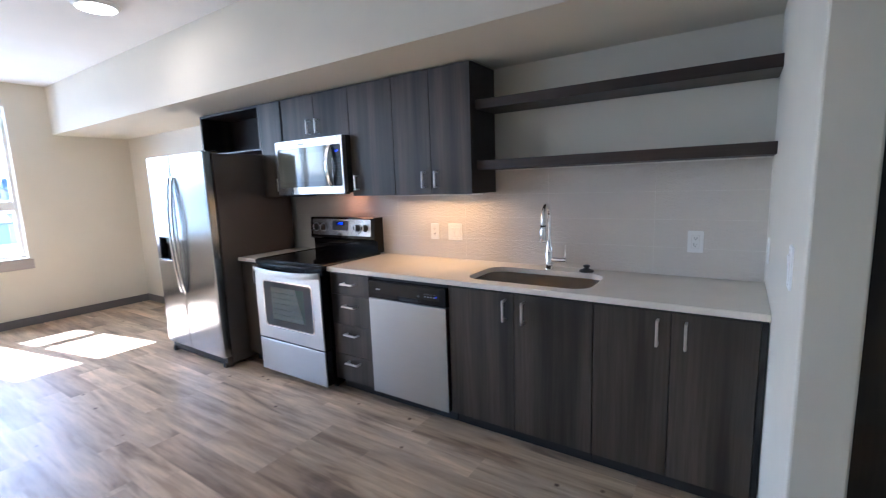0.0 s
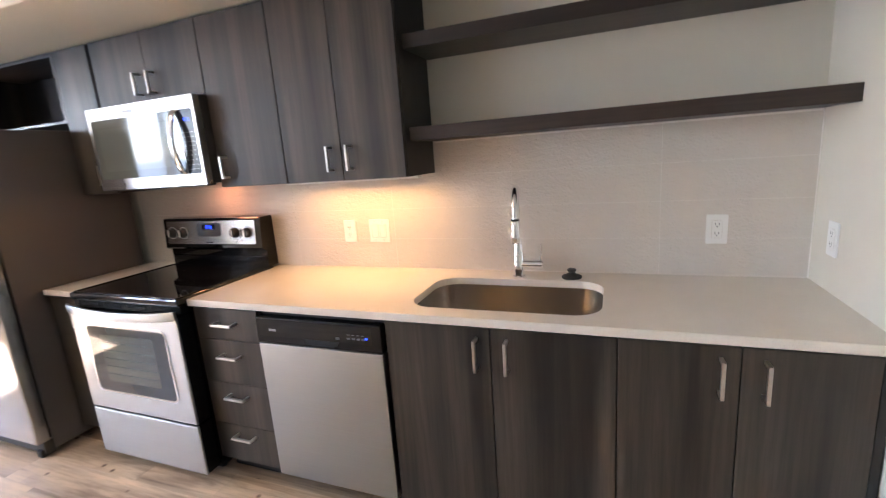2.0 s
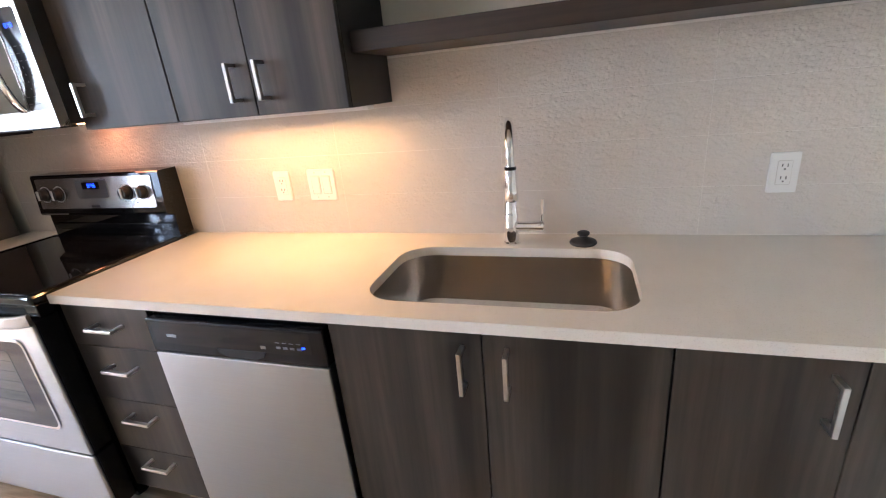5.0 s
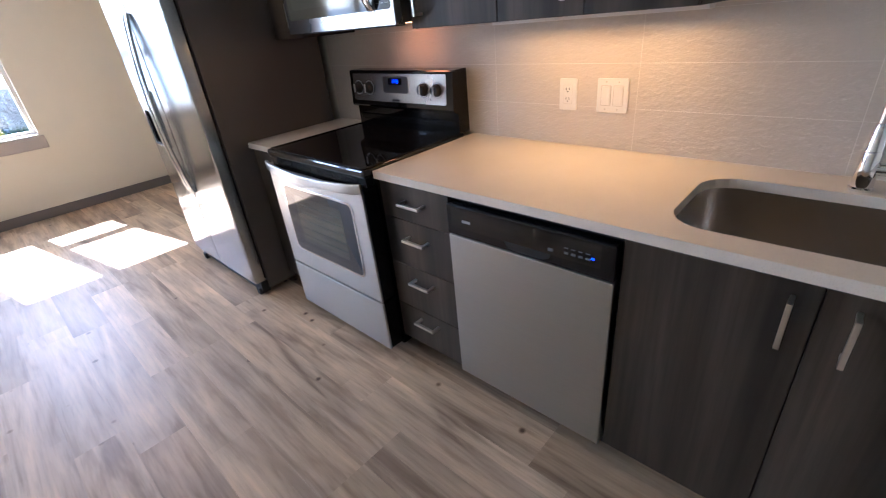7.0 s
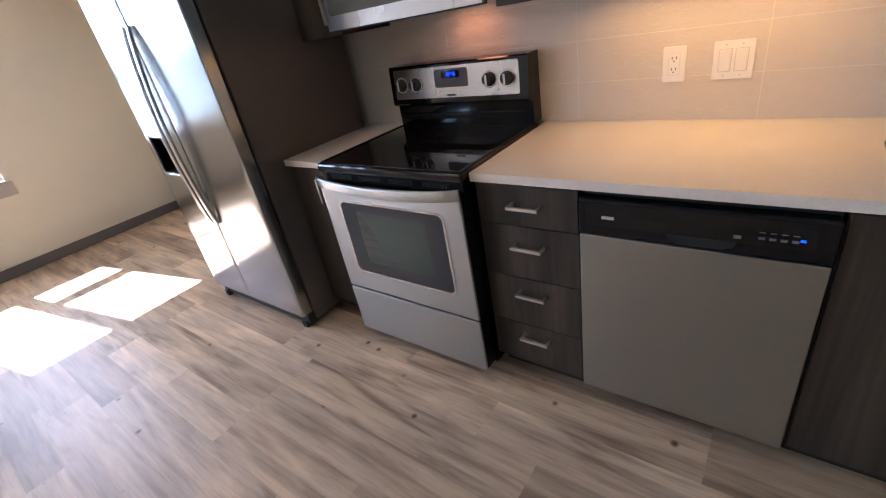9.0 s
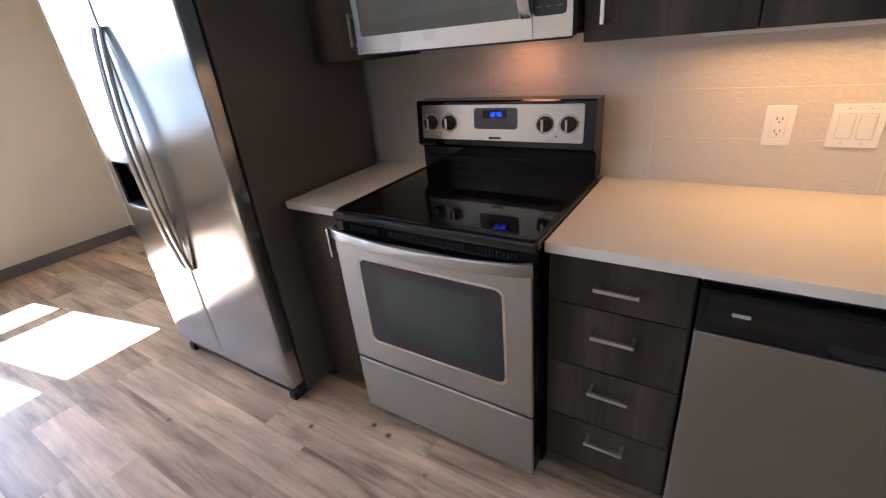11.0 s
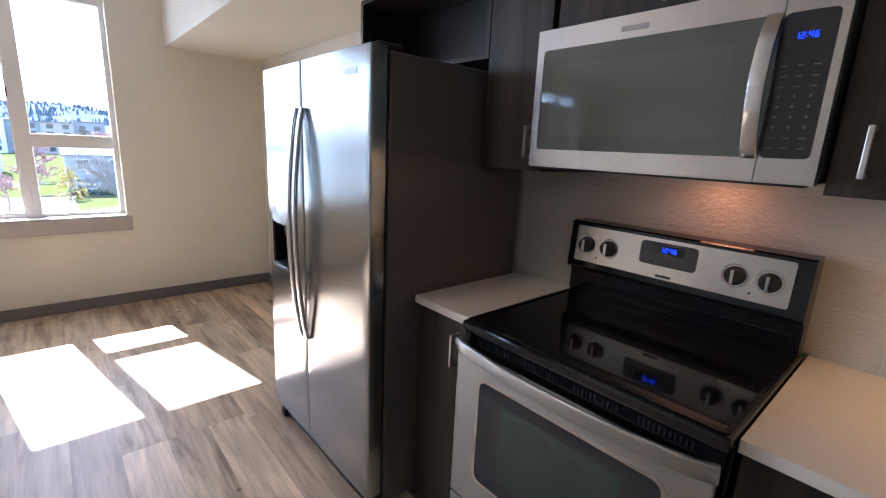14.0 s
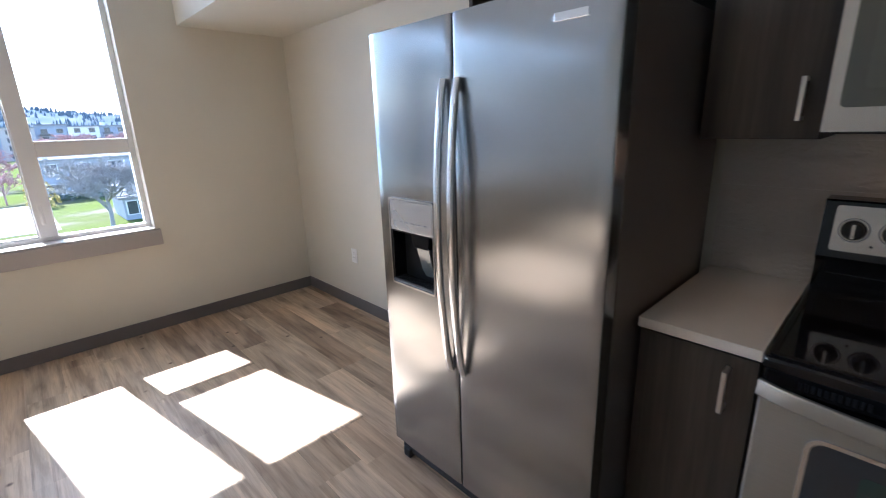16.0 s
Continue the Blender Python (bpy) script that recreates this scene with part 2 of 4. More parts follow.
def part(name, bm, material, parent=None, label="", smooth=False):
    """Links a bmesh, given in world metres, as one mesh object under its parent."""
    origin = ORIGIN[parent.name] if parent is not None else Vector((0, 0, 0))
    if origin.length:
        bmesh.ops.translate(bm, verts=bm.verts, vec=-origin)
    bmesh.ops.recalc_face_normals(bm, faces=bm.faces)
    me = bpy.data.meshes.new(name)
    bm.to_mesh(me)
    bm.free()
    if smooth:
        for p in me.polygons:
            p.use_smooth = True
        me.set_sharp_from_angle(angle=radians(35))
    for m in material if isinstance(material, (list, tuple)) else [material]:
        me.materials.append(m)
    ob = new(name, me)
    if parent is not None:
        ob.parent = parent
        ORIGIN[ob.name] = origin
    return tagged(ob, label)


def box(x0, x1, y0, y1, z0, z1, bevel=0.0, bm=None, seg=2):
    bm = bm or bmesh.new()
    lo = Vector((min(x0, x1), min(y0, y1), min(z0, z1)))
    hi = Vector((max(x0, x1), max(y0, y1), max(z0, z1)))
    made = bmesh.ops.create_cube(bm, size=1.0, matrix=Matrix.Translation((lo + hi) / 2) @ Matrix.Diagonal((*(hi - lo), 1)))
    if bevel:
        es = list({e for v in made["verts"] for e in v.link_edges})
        bmesh.ops.bevel(bm, geom=es, offset=bevel, segments=seg, affect="EDGES", profile=0.5)
    return bm


def rrect(w, h, r, n=6):
    pts = []
    for cx, cy, a0 in ((w / 2 - r, h / 2 - r, 0), (-w / 2 + r, h / 2 - r, 90), (-w / 2 + r, -h / 2 + r, 180), (w / 2 - r, -h / 2 + r, 270)):
        for i in range(n + 1):
            a = radians(a0 + 90 * i / n)
            pts.append((cx + r * math.cos(a), cy + r * math.sin(a)))
    return pts


def prism(outline, place, d0, d1, bm=None, bevel=0.0):
    """Extrudes a 2D outline; place(u, v, d) gives the world point."""
    bm = bm or bmesh.new()
    a = [bm.verts.new(place(u, v, d0)) for u, v in outline]
    b = [bm.verts.new(place(u, v, d1)) for u, v in outline]
    bm.faces.new(a)
    top = bm.faces.new(b[::-1])
    n = len(a)
    for i in range(n):
        bm.faces.new((a[i], b[i], b[(i + 1) % n], a[(i + 1) % n]))
    if bevel:
        bmesh.ops.bevel(bm, geom=list(top.edges), offset=bevel, segments=2, affect="EDGES", profile=0.5)
    return bm


def ring(outer, inner, place, d0, d1, bm=None):
    """A frame between two outlines of as many points."""
    bm = bm or bmesh.new()
    rows = [[bm.verts.new(place(u, v, d)) for u, v in o] for o, d in ((outer, d0), (outer, d1), (inner, d1), (inner, d0))]
    n = len(outer)
    for k in range(4):
        r, s = rows[k], rows[(k + 1) % 4]
        for i in range(n):
            bm.faces.new((r[i], r[(i + 1) % n], s[(i + 1) % n], s[i]))
    return bm


def front(cx, cz):
    """Places an outline on a plane that faces -y: d is y."""
    return lambda u, v, d: (cx + u, d, cz + v)


def sweep(path, profile, bm=None, side=None):
    """A profile carried along a path of points; side fixes the profile's first axis."""
    bm = bm or bmesh.new()
    path = [Vector(p) for p in path]
    rows, last = [], None
    for i, p in enumerate(path):
        t = (path[min(i + 1, len(path) - 1)] - path[max(i - 1, 0)]).normalized()
        ref = Vector(side) if side else (last or (Vector((1, 0, 0)) if abs(t.x) < 0.9 else Vector((0, 1, 0))))
        u = (ref - t * ref.dot(t)).normalized()
        last, v = u, t.cross(u)
        rows.append([bm.verts.new(p + u * a + v * b) for a, b in profile])
    n = len(profile)
    for r, s in zip(rows, rows[1:]):
        for i in range(n):
            bm.faces.new((r[i], r[(i + 1) % n], s[(i + 1) % n], s[i]))
    bm.faces.new(rows[0])
    bm.faces.new(rows[-1][::-1])
    return bm


def circle(r, n=14):
    return [(r * math.cos(2 * math.pi * i / n), r * math.sin(2 * math.pi * i / n)) for i in range(n)]


def lathe(profile, at, axis=(0, 0, 1), n=24, bm=None):
    """Turns (radius, height) pairs about an axis through a point."""
    bm = bm or bmesh.new()
    q = Vector((0, 0, 1)).rotation_difference(Vector(axis))
    rows = [[bm.verts.new(Vector(at) + q @ Vector((r * math.cos(2 * math.pi * i / n), r * math.sin(2 * math.pi * i / n), h))) for i in range(n)] for r, h in profile]
    for r, s in zip(rows, rows[1:]):
        for i in range(n):
            bm.faces.new((r[i], r[(i + 1) % n], s[(i + 1) % n], s[i]))
    bm.faces.new(rows[0])
    bm.faces.new(rows[-1][::-1])
    return bm


def structure(name, bm, material, label, category):
    ob = part(name, bm, material)
    ORIGIN[ob.name] = Vector((0, 0, 0))
    return tagged(ob, label, category, kind="structure")


# ---- the room ----
WX, RX, BY, CZ = -6.885, 2.2, -7.2, 2.72        # window wall, far right wall, wall behind, ceiling
SOF_Y, SOF_Z = -0.785, 2.178                     # bulkhead over the kitchen
PART_Y, PART_T = -1.475, 0.106                    # partition beside the counter

floor = structure("floor", box(WX - 0.2, RX + 0.2, BY - 0.2, 0.12, -0.12, -0.006), PLANK, "grey-brown wood-look vinyl plank floor, sunlit by the window", "floor")
structure("ceiling", box(WX - 0.2, RX + 0.2, BY - 0.2, 0.12, CZ, CZ + 0.12), CEIL, "smooth white painted ceiling", "ceiling")
structure("bulkhead", box(WX, 0, SOF_Y, 0, SOF_Z, CZ, 0.004), WALL, "painted drywall bulkhead above the kitchen cabinets", "bulkhead")
structure("wall_north", box(WX - 0.2, RX + 0.2, 0, 0.14, -0.1, CZ), WALL, "warm off-white painted wall behind the kitchen", "wall")
structure("wall_south", box(WX - 0.2, RX + 0.2, BY - 0.14, BY, -0.1, CZ), WALL, "warm off-white painted wall", "wall")
structure("wall_east", box(RX, RX + 0.14, BY, 0, -0.1, CZ), WALL, "warm off-white painted wall of the hallway", "wall")
structure("wall_partition", box(0, PART_T, PART_Y, 0, -0.1, CZ, 0.006), WALL, "off-white painted partition at the end of the counter", "wall")

W1 = (-2.308, -1.17, 0.775, 2.46)                 # window opening: y from, y to, sill, head
W2 = (-4.30, -3.162, 0.775, 2.46)
W3 = (-6.30, -5.162, 0.775, 2.46)
bm = bmesh.new()
ys = [BY, W3[0], W3[1], W2[0], W2[1], W1[0], W1[1], 0.0]
for i, (a, b) in enumerate(zip(ys, ys[1:])):
    if i in (1, 3, 5):
        box(WX - 0.2, WX, a, b, -0.1, 0.775, 0, bm)
        box(WX - 0.2, WX, a, b, 2.46, CZ, 0, bm)
    else:
        box(WX - 0.2, WX, a, b, -0.1, CZ, 0, bm)
structure("wall_west", bm, WALL, "warm off-white painted window wall", "wall")

bm = box(WX, WX + 0.012, BY, 0, 0, 0.095, 0.003)
structure("baseboard_west", bm, TRIM, "dark taupe painted baseboard", "baseboard")
structure("baseboard_north", box(WX + 0.012, -4.6, -0.012, 0, 0, 0.095, 0.003), TRIM, "dark taupe painted baseboard", "baseboard")


def window(name, w):
    y0, y1, z0, z1 = w
    ob = thing(name, (WX, (y0 + y1) / 2, z0), "white vinyl window with a casement and two stacked panes", "window", kind="structure")
    fx0, fx1 = WX - 0.16, WX - 0.095
    ym = y1 - 0.574                                # centre post
    zt = z0 + 0.6                                 # crossbar of the stacked panes
    part("window_frame", box(fx0, fx1, y0, y0 + 0.05, z0, z1, 0.004), VINYL, ob)
    part("window_frame", box(fx0, fx1, y1 - 0.035, y1, z0, z1, 0.004), VINYL, ob)
    part("window_frame", box(fx0, fx1, y0 + 0.05, y1 - 0.035, z0, z0 + 0.035, 0.004), VINYL, ob)
    part("window_frame", box(fx0, fx1, y0 + 0.05, y1 - 0.035, z1 - 0.05, z1, 0.004), VINYL, ob)
    part("mullion", box(fx0 + 0.002, fx1 + 0.006, ym - 0.055, ym + 0.04, z0 + 0.035, z1 - 0.05, 0.004), VINYL, ob)
    part("crossbar", box(fx0 + 0.004, fx1 + 0.002, ym + 0.04, y1 - 0.035, zt - 0.05, zt + 0.05, 0.004), VINYL, ob)
    part("casement_sash", ring([(-0.228, -0.8), (0.228, -0.8), (0.228, 0.8), (-0.228, 0.8)], [(-0.22, -0.788), (0.22, -0.788), (0.22, 0.788), (-0.22, 0.788)],
                               lambda u, v, d: (d, (y0 + 0.05 + ym - 0.055) / 2 + u, (z0 + z1) / 2 - 0.008 + v), fx0 + 0.01, fx1 - 0.008), VINYL, ob)
    for a, b, c, d in ((y0 + 0.05, ym - 0.055, z0 + 0.035, z1 - 0.05), (ym + 0.04, y1 - 0.035, z0 + 0.035, zt - 0.05), (ym + 0.04, y1 - 0.035, zt + 0.05, z1 - 0.05)):
        pane = part("pane", box(fx0 + 0.026, fx0 + 0.032, a, b, c, d), GLASS, ob)
        pane.visible_shadow = False
    part("latch_plate", box(fx1 + 0.006, fx1 + 0.016, ym - 0.028, ym - 0.006, z0 + 0.12, z0 + 0.25, 0.004), VINYL, ob)
    part("latch_lever", box(fx1 + 0.016, fx1 + 0.026, ym - 0.022, ym - 0.012, z0 + 0.13, z0 + 0.21, 0.003), VINYL, ob)
    part("catch", box(fx1, fx1 + 0.018, y1 - 0.03, y1 - 0.012, z0 + 0.17, z0 + 0.20, 0.004), VINYL, ob)
    part("window_sill", box(fx1, WX + 0.035, y0, y1 - 0.001, z0 - 0.004, z0 + 0.008, 0.003), SILL, ob, "taupe painted sill")
    part("apron", box(WX + 0.001, WX + 0.04, y0 - 0.03, y1 + 0.03, z0 - 0.118, z0 - 0.004, 0.004), SILL, ob, "taupe painted apron")
    return ob


window("window_1", W1)
window("window_2", W2)
window("window_3", W3)

part("hinge", box(WX - 0.094, WX - 0.084, -1.808, -1.798, 1.68, 1.75, 0.002), PLASM, bpy.data.objects["window_1"], "small dark sash hinge")
cr = thing("plastic_wrap", (-6.93, -2.17, 0.783), "crumpled clear-white plastic wrap on the sill", "wrap")
bm = bmesh.new()
bmesh.ops.create_icosphere(bm, subdivisions=3, radius=1.0)
for v in bm.verts:
    n_ = 0.65 + 0.7 * noise.noise(v.co * 2.3) + 0.35 * noise.noise(v.co * 5.1)
    v.co = Vector((-6.93 + v.co.x * 0.035 * n_, -2.17 + v.co.y * 0.085 * n_, 0.784 + max(0, v.co.z * 0.028 * n_)))
part("wrap", bm, WHITEP, cr)

# ---- kitchen: base run ----
FY, CY, TOP = -0.615, -0.637, 0.914              # door fronts, counter edge, counter top


def pull(parent, x, z, length=0.13, y=FY, upright=True, material=None):
    """A square bar pull with two posts on a front that faces -y."""
    s = 0.0055
    bm = bmesh.new()
    if upright:
        box(x - s, x + s, y - 0.045, y - 0.033, z, z + length, 0.0015, bm)
        for zz in (z + 0.006, z + length - 0.006):
            box(x - s * 0.9, x + s * 0.9, y - 0.034, y, zz - 0.005, zz + 0.005, 0, bm)
    else:
        box(x - length / 2, x + length / 2, y - 0.045, y - 0.033, z - s, z + s, 0.0015, bm)
        for xx in (x - length / 2 + 0.006, x + length / 2 - 0.006):
            box(xx - 0.005, xx + 0.005, y - 0.034, y, z - s * 0.9, z + s * 0.9, 0, bm)
    return part("handle", bm, NICKEL, parent, "satin nickel bar handle")


def front_panel(name, x0, x1, z0, z1, parent, y=FY, t=0.019):
    g = 0.0016
    return part(name, box(x0 + g, x1 - g, y, y + t, z0 + g, z1 - g, 0.0012), LAMV, parent)


def base_cabinet(x0, x1, doors, label, body_top=0.872):
    ob = thing("base_cabinet", ((x0 + x1) / 2, -0.3, 0), label, "cabinet", "base cabinets")
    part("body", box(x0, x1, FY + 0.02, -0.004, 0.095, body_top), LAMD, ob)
    if body_top < 0.8:
        part("rail", box(x0, x1, FY + 0.02, FY + 0.034, body_top, 0.872), LAMD, ob)
        for a in (x0, x1 - 0.016):
            part("side", box(a, a + 0.016, FY + 0.036, -0.004, body_top, 0.872), LAMD, ob)
    part("toe_kick", box(x0, x1, FY + 0.075, FY + 0.09, 0.0, 0.095), TOE, ob, "black recessed toe kick")
    for a, b, hx in doors:
        door = front_panel("door", a, b, 0.095, 0.872, ob)
        pull(door, hx, 0.72, 0.118)
    return ob


base_cabinet(-0.69, -0.004, ((-0.345, -0.028, -0.286), (-0.677, -0.345, -0.397)), "dark grey-brown woodgrain base cabinet with two doors")
part("filler", box(-0.027, -0.004, FY + 0.004, FY + 0.02, 0.095, 0.872), LAMD, bpy.data.objects["base_cabinet"])
base_cabinet(-1.503, -0.692, ((-1.09, -0.679, -1.03), (-1.501, -1.09, -1.138)), "dark grey-brown woodgrain sink base cabinet with two doors", 0.64)
base_cabinet(-3.562, -3.268, ((-3.562, -3.268, -3.332),), "narrow dark woodgrain base cabinet beside the fridge")

drawers = thing("drawer_cabinet", (-2.305, -0.3, 0), "dark woodgrain cabinet with four drawers beside the stove", "cabinet", "base cabinets")
part("body", box(-2.492, -2.119, FY + 0.02, -0.004, 0.095, 0.872), LAMD, drawers)
part("toe_kick", box(-2.492, -2.119, FY + 0.075, FY + 0.09, 0, 0.095), TOE, drawers, "black recessed toe kick")
for z0, z1, hz in ((0.722, 0.872, 0.806), (0.507, 0.722, 0.651), (0.289, 0.507, 0.449), (0.095, 0.289, 0.242)):
    d = front_panel("drawer", -2.49, -2.121, z0, z1, drawers)
    pull(d, -2.296, hz, 0.115, upright=False)

# worktop with the sink's cut-out
SX, SY, SW, SD = -1.08, -0.353, 0.71, 0.40
wt = thing("worktop", (-1.25, -0.3, 0.884), "white speckled quartz worktop with a sink cut-out", "worktop", "worktops")
hole = rrect(SW, SD, 0.10, 8)
rect = []                                        # the block round the cut-out, walked in step with it
for i, (u, v) in enumerate(hole):
    corner, k = divmod(i, 9)
    ex = 0.365 if u > 0 else -0.365
    ey = 0.352 if v > 0 else -0.284
    along_x = (k < 4) == (corner % 2 == 0)
    rect.append((ex, ey) if k == 4 else (ex, v) if along_x else (u, ey))
bm = bmesh.new()
box(-2.493, SX - 0.365, CY, -0.001, 0.884, TOP, 0, bm)
box(SX + 0.365, -0.001, CY, -0.001, 0.884, TOP, 0, bm)
ring(rect, hole, lambda u, v, d: (SX + u, SY + v, d), 0.884, TOP, bm)
bmesh.ops.remove_doubles(bm, verts=bm.verts, dist=0.0002)
part("slab", bm, COUNTER, wt)
wl = thing("worktop", (-3.41, -0.3, 0.884), "short white quartz worktop between stove and fridge", "worktop", "worktops")
part("slab", box(-3.562, -3.264, CY, -0.001, 0.884, TOP, 0.002), COUNTER, wl)

sink = thing("sink", (SX, SY, 0.68), "undermounted stainless steel sink bowl with rounded corners", "sink")
bm = bmesh.new()
rows = []
for grow, z in ((0.03, 0.8825), (0.006, 0.8825), (0.006, 0.86), (0.0, 0.72), (-0.02, 0.695), (-0.055, 0.685)):
    rows.append([bm.verts.new((SX + u, SY + v, z)) for u, v in rrect(SW + 2 * grow, SD + 2 * grow, 0.10 + grow * 0.8, 8)])
for r, s in zip(rows, rows[1:]):
    for i in range(len(r)):
        bm.faces.new((r[i], r[(i + 1) % len(r)], s[(i + 1) % len(r)], s[i]))
bm.faces.new(rows[-1])
part("bowl", bm, SINKM, sink, "brushed stainless bowl", True)
part("drain", lathe(((0.045, 0.686), (0.045, 0.69), (0.035, 0.69), (0.03, 0.687)), (SX, SY, 0)), CHROME, sink, "chrome drain", True)

# faucet
FX, FYY = -1.083, -0.105
ft = thing("faucet", (FX, FYY, TOP), "tall chrome pull-down kitchen faucet with a side lever", "faucet")
part("base", lathe(((0.028, 0), (0.028, 0.006), (0.024, 0.01), (0.0235, 0.10), (0.022, 0.104), (0.020, 0.108)), (FX, FYY, TOP)), CHROME, ft, "", True)
dx, dy = 0.156, -0.988
spout = [(FX, FYY, TOP + 0.10)]
spout += [(FX, FYY, TOP + h) for h in (0.16, 0.22, 0.27, 0.31)]
R = 0.09
for i in range(1, 13):
    a = radians(180 * i / 12)
    spout.append((FX + dx * R * (1 - math.cos(a)), FYY + dy * R * (1 - math.cos(a)), TOP + 0.31 + R * math.sin(a)))
spout.append((FX + dx * 2 * R, FYY + dy * 2 * R, TOP + 0.285))
part("spout", sweep(spout, circle(0.0125, 16)), CHROME, ft, "", True)
hx, hy = FX + dx * 2 * R, FYY + dy * 2 * R
part("spray_head", lathe(((0.0135, 0.292), (0.0145, 0.288), (0.0145, 0.278), (0.016, 0.276), (0.0175, 0.245), (0.0195, 0.215), (0.0195, 0.2135), (0.0188, 0.213), (0.0196, 0.2125), (0.0198, 0.194), (0.018, 0.19)), (hx, hy, TOP)), CHROME, ft, "", True)
part("spray_collar", lathe(((0.0155, 0.279), (0.0165, 0.281), (0.0165, 0.286), (0.0145, 0.288)), (hx, hy, TOP)), PLASB, ft, "black collar ring", True)
part("neck", lathe(((0.0225, 0.106), (0.021, 0.112), (0.0165, 0.165), (0.0135, 0.175)), (FX, FYY, TOP)), CHROME, ft, "", True)
part("hub", lathe(((0.017, 0), (0.017, 0.062), (0.019, 0.066), (0.019, 0.09), (0.016, 0.094)), (FX + 0.012, FYY, TOP + 0.058), (1, 0, 0)), CHROME, ft, "", True)
part("lever", sweep([(FX + 0.095, FYY, TOP + 0.065), (FX + 0.099, FYY, TOP + 0.10), (FX + 0.10, FYY, TOP + 0.15)], circle(0.005, 10)), CHROME, ft, "", True)

st = thing("sink_stopper", (-0.857, -0.10, TOP), "black rubber sink stopper lying on the worktop", "stopper")
part("disc", lathe(((0.041, 0), (0.043, 0.004), (0.04, 0.009), (0.022, 0.016), (0.016, 0.02)), (-0.857, -0.10, TOP)), RUBBER, st, "", True)
part("knob", lathe(((0.012, 0.018), (0.012, 0.026), (0.019, 0.03), (0.019, 0.037), (0.014, 0.04)), (-0.857, -0.10, TOP)), RUBBER, st, "", True)

# ---- dishwasher ----
dw = thing("dishwasher", (-1.81, -0.3, 0), "stainless dishwasher with a black control panel under the worktop", "dishwasher")
DX0, DX1, DY = -2.115, -1.507, -0.634
part("tub", box(DX0 + 0.004, DX1 - 0.004, -0.59, -0.02, 0.09, 0.872), PLASM, dw)
part("door", box(DX0 + 0.003, DX1 - 0.003, DY, -0.592, 0.092, 0.738, 0.004), STEELW, dw, "brushed stainless door")
panel = part("control_panel", box(DX0 + 0.002, DX1 - 0.002, DY - 0.002, -0.592, 0.742, 0.857, 0.006), PLASB, dw, "glossy black control panel")
part("display_glass", box(DX0 + 0.024, DX1 - 0.042, DY - 0.0026, DY - 0.002, 0.775, 0.846), GLASSB, panel, "inset black glass")
# flat black plate on the panel paints the shade inside the finger recess
part("pocket_handle", prism([(-0.085, 0.012), (0.085, 0.012), (0.075, -0.006), (0.045, -0.016), (-0.045, -0.016), (-0.075, -0.006)], front(-1.785, 0.764), DY - 0.0035, DY - 0.002), GAPM, panel, "finger recess, its shade drawn as a black plate")
part("badge", box(DX0 + 0.072, DX0 + 0.108, DY - 0.003, DY - 0.002, 0.798, 0.808), GREYP, panel, "grey badge")
for i in range(4):
    part("button", box(-1.66 + i * 0.022, -1.646 + i * 0.022, DY - 0.0032, DY - 0.002, 0.792, 0.799), KEYP, panel)
    part("button_print", box(-1.66 + i * 0.022, -1.647 + i * 0.022, DY - 0.003, DY - 0.002, 0.81, 0.8125), KEYP, panel)
part("button", box(-1.712, -1.695, DY - 0.0032, DY - 0.002, 0.787, 0.797), KEYP, panel)
part("status_light", box(-1.578, -1.568, DY - 0.0034, DY - 0.002, 0.797, 0.803), BLUE, panel, "blue status light")
part("toe_panel", box(DX0 + 0.004, DX1 - 0.004, FY + 0.075, FY + 0.09, 0.0, 0.09), TOE, dw)
part("vent_strip", box(DX0 + 0.004, DX1 - 0.004, -0.60, -0.58, 0.867, 0.882), PLASM, dw)

SEGMENTS = {"1": "bc", "2": "abged", "4": "fgbc", "6": "afgedc"}


def clock_bars(text, w, h, t, step):
    """Rectangles (u0, u1, v0, v1) of seven-segment digits with a colon after the second one."""
    bars, u = [], 0.0
    for i, ch in enumerate(text):
        seg = {"a": (0, w, h - t, h), "g": (0, w, (h - t) / 2, (h + t) / 2), "d": (0, w, 0, t), "f": (0, t, h / 2, h),
               "b": (w - t, w, h / 2, h), "e": (0, t, 0, h / 2), "c": (w - t, w, 0, h / 2)}
        bars += [(u + seg[k][0], u + seg[k][1], seg[k][2], seg[k][3]) for k in SEGMENTS[ch]]
        u += step
        if i == 1:
            bars += [(u, u + t, h * 0.2, h * 0.2 + t), (u, u + t, h * 0.7, h * 0.7 + t)]
            u += step * 0.4
    return bars


# ---- stove ----
GX0, GX1 = -3.258, -2.498
GC = (GX0 + GX1) / 2
rg = thing("stove", (GC, -0.33, 0), "stainless electric stove with a black glass cooktop", "stove")
part("body", box(GX0 + 0.004, GX1 - 0.004, -0.615, -0.03, 0.03, 0.895), PLASB, rg, "black side panels")
for fx in (GX0 + 0.05, GX1 - 0.05):
    for fy in (-0.57, -0.1):
        part("foot", lathe(((0.018, 0), (0.018, 0.03)), (fx, fy, 0), n=10), PLASM, rg)
part("cooktop", box(GX0, GX1, -0.682, -0.06, 0.892, 0.926, 0.009), GLASSB, rg, "glossy black glass cooktop")
part("cooktop_rim", ring(rrect(0.744, 0.575, 0.016, 3), rrect(0.722, 0.545, 0.012, 3), lambda u, v, d: (GC + u, -0.382 + v, d), 0.926, 0.9295), PLASB, rg)
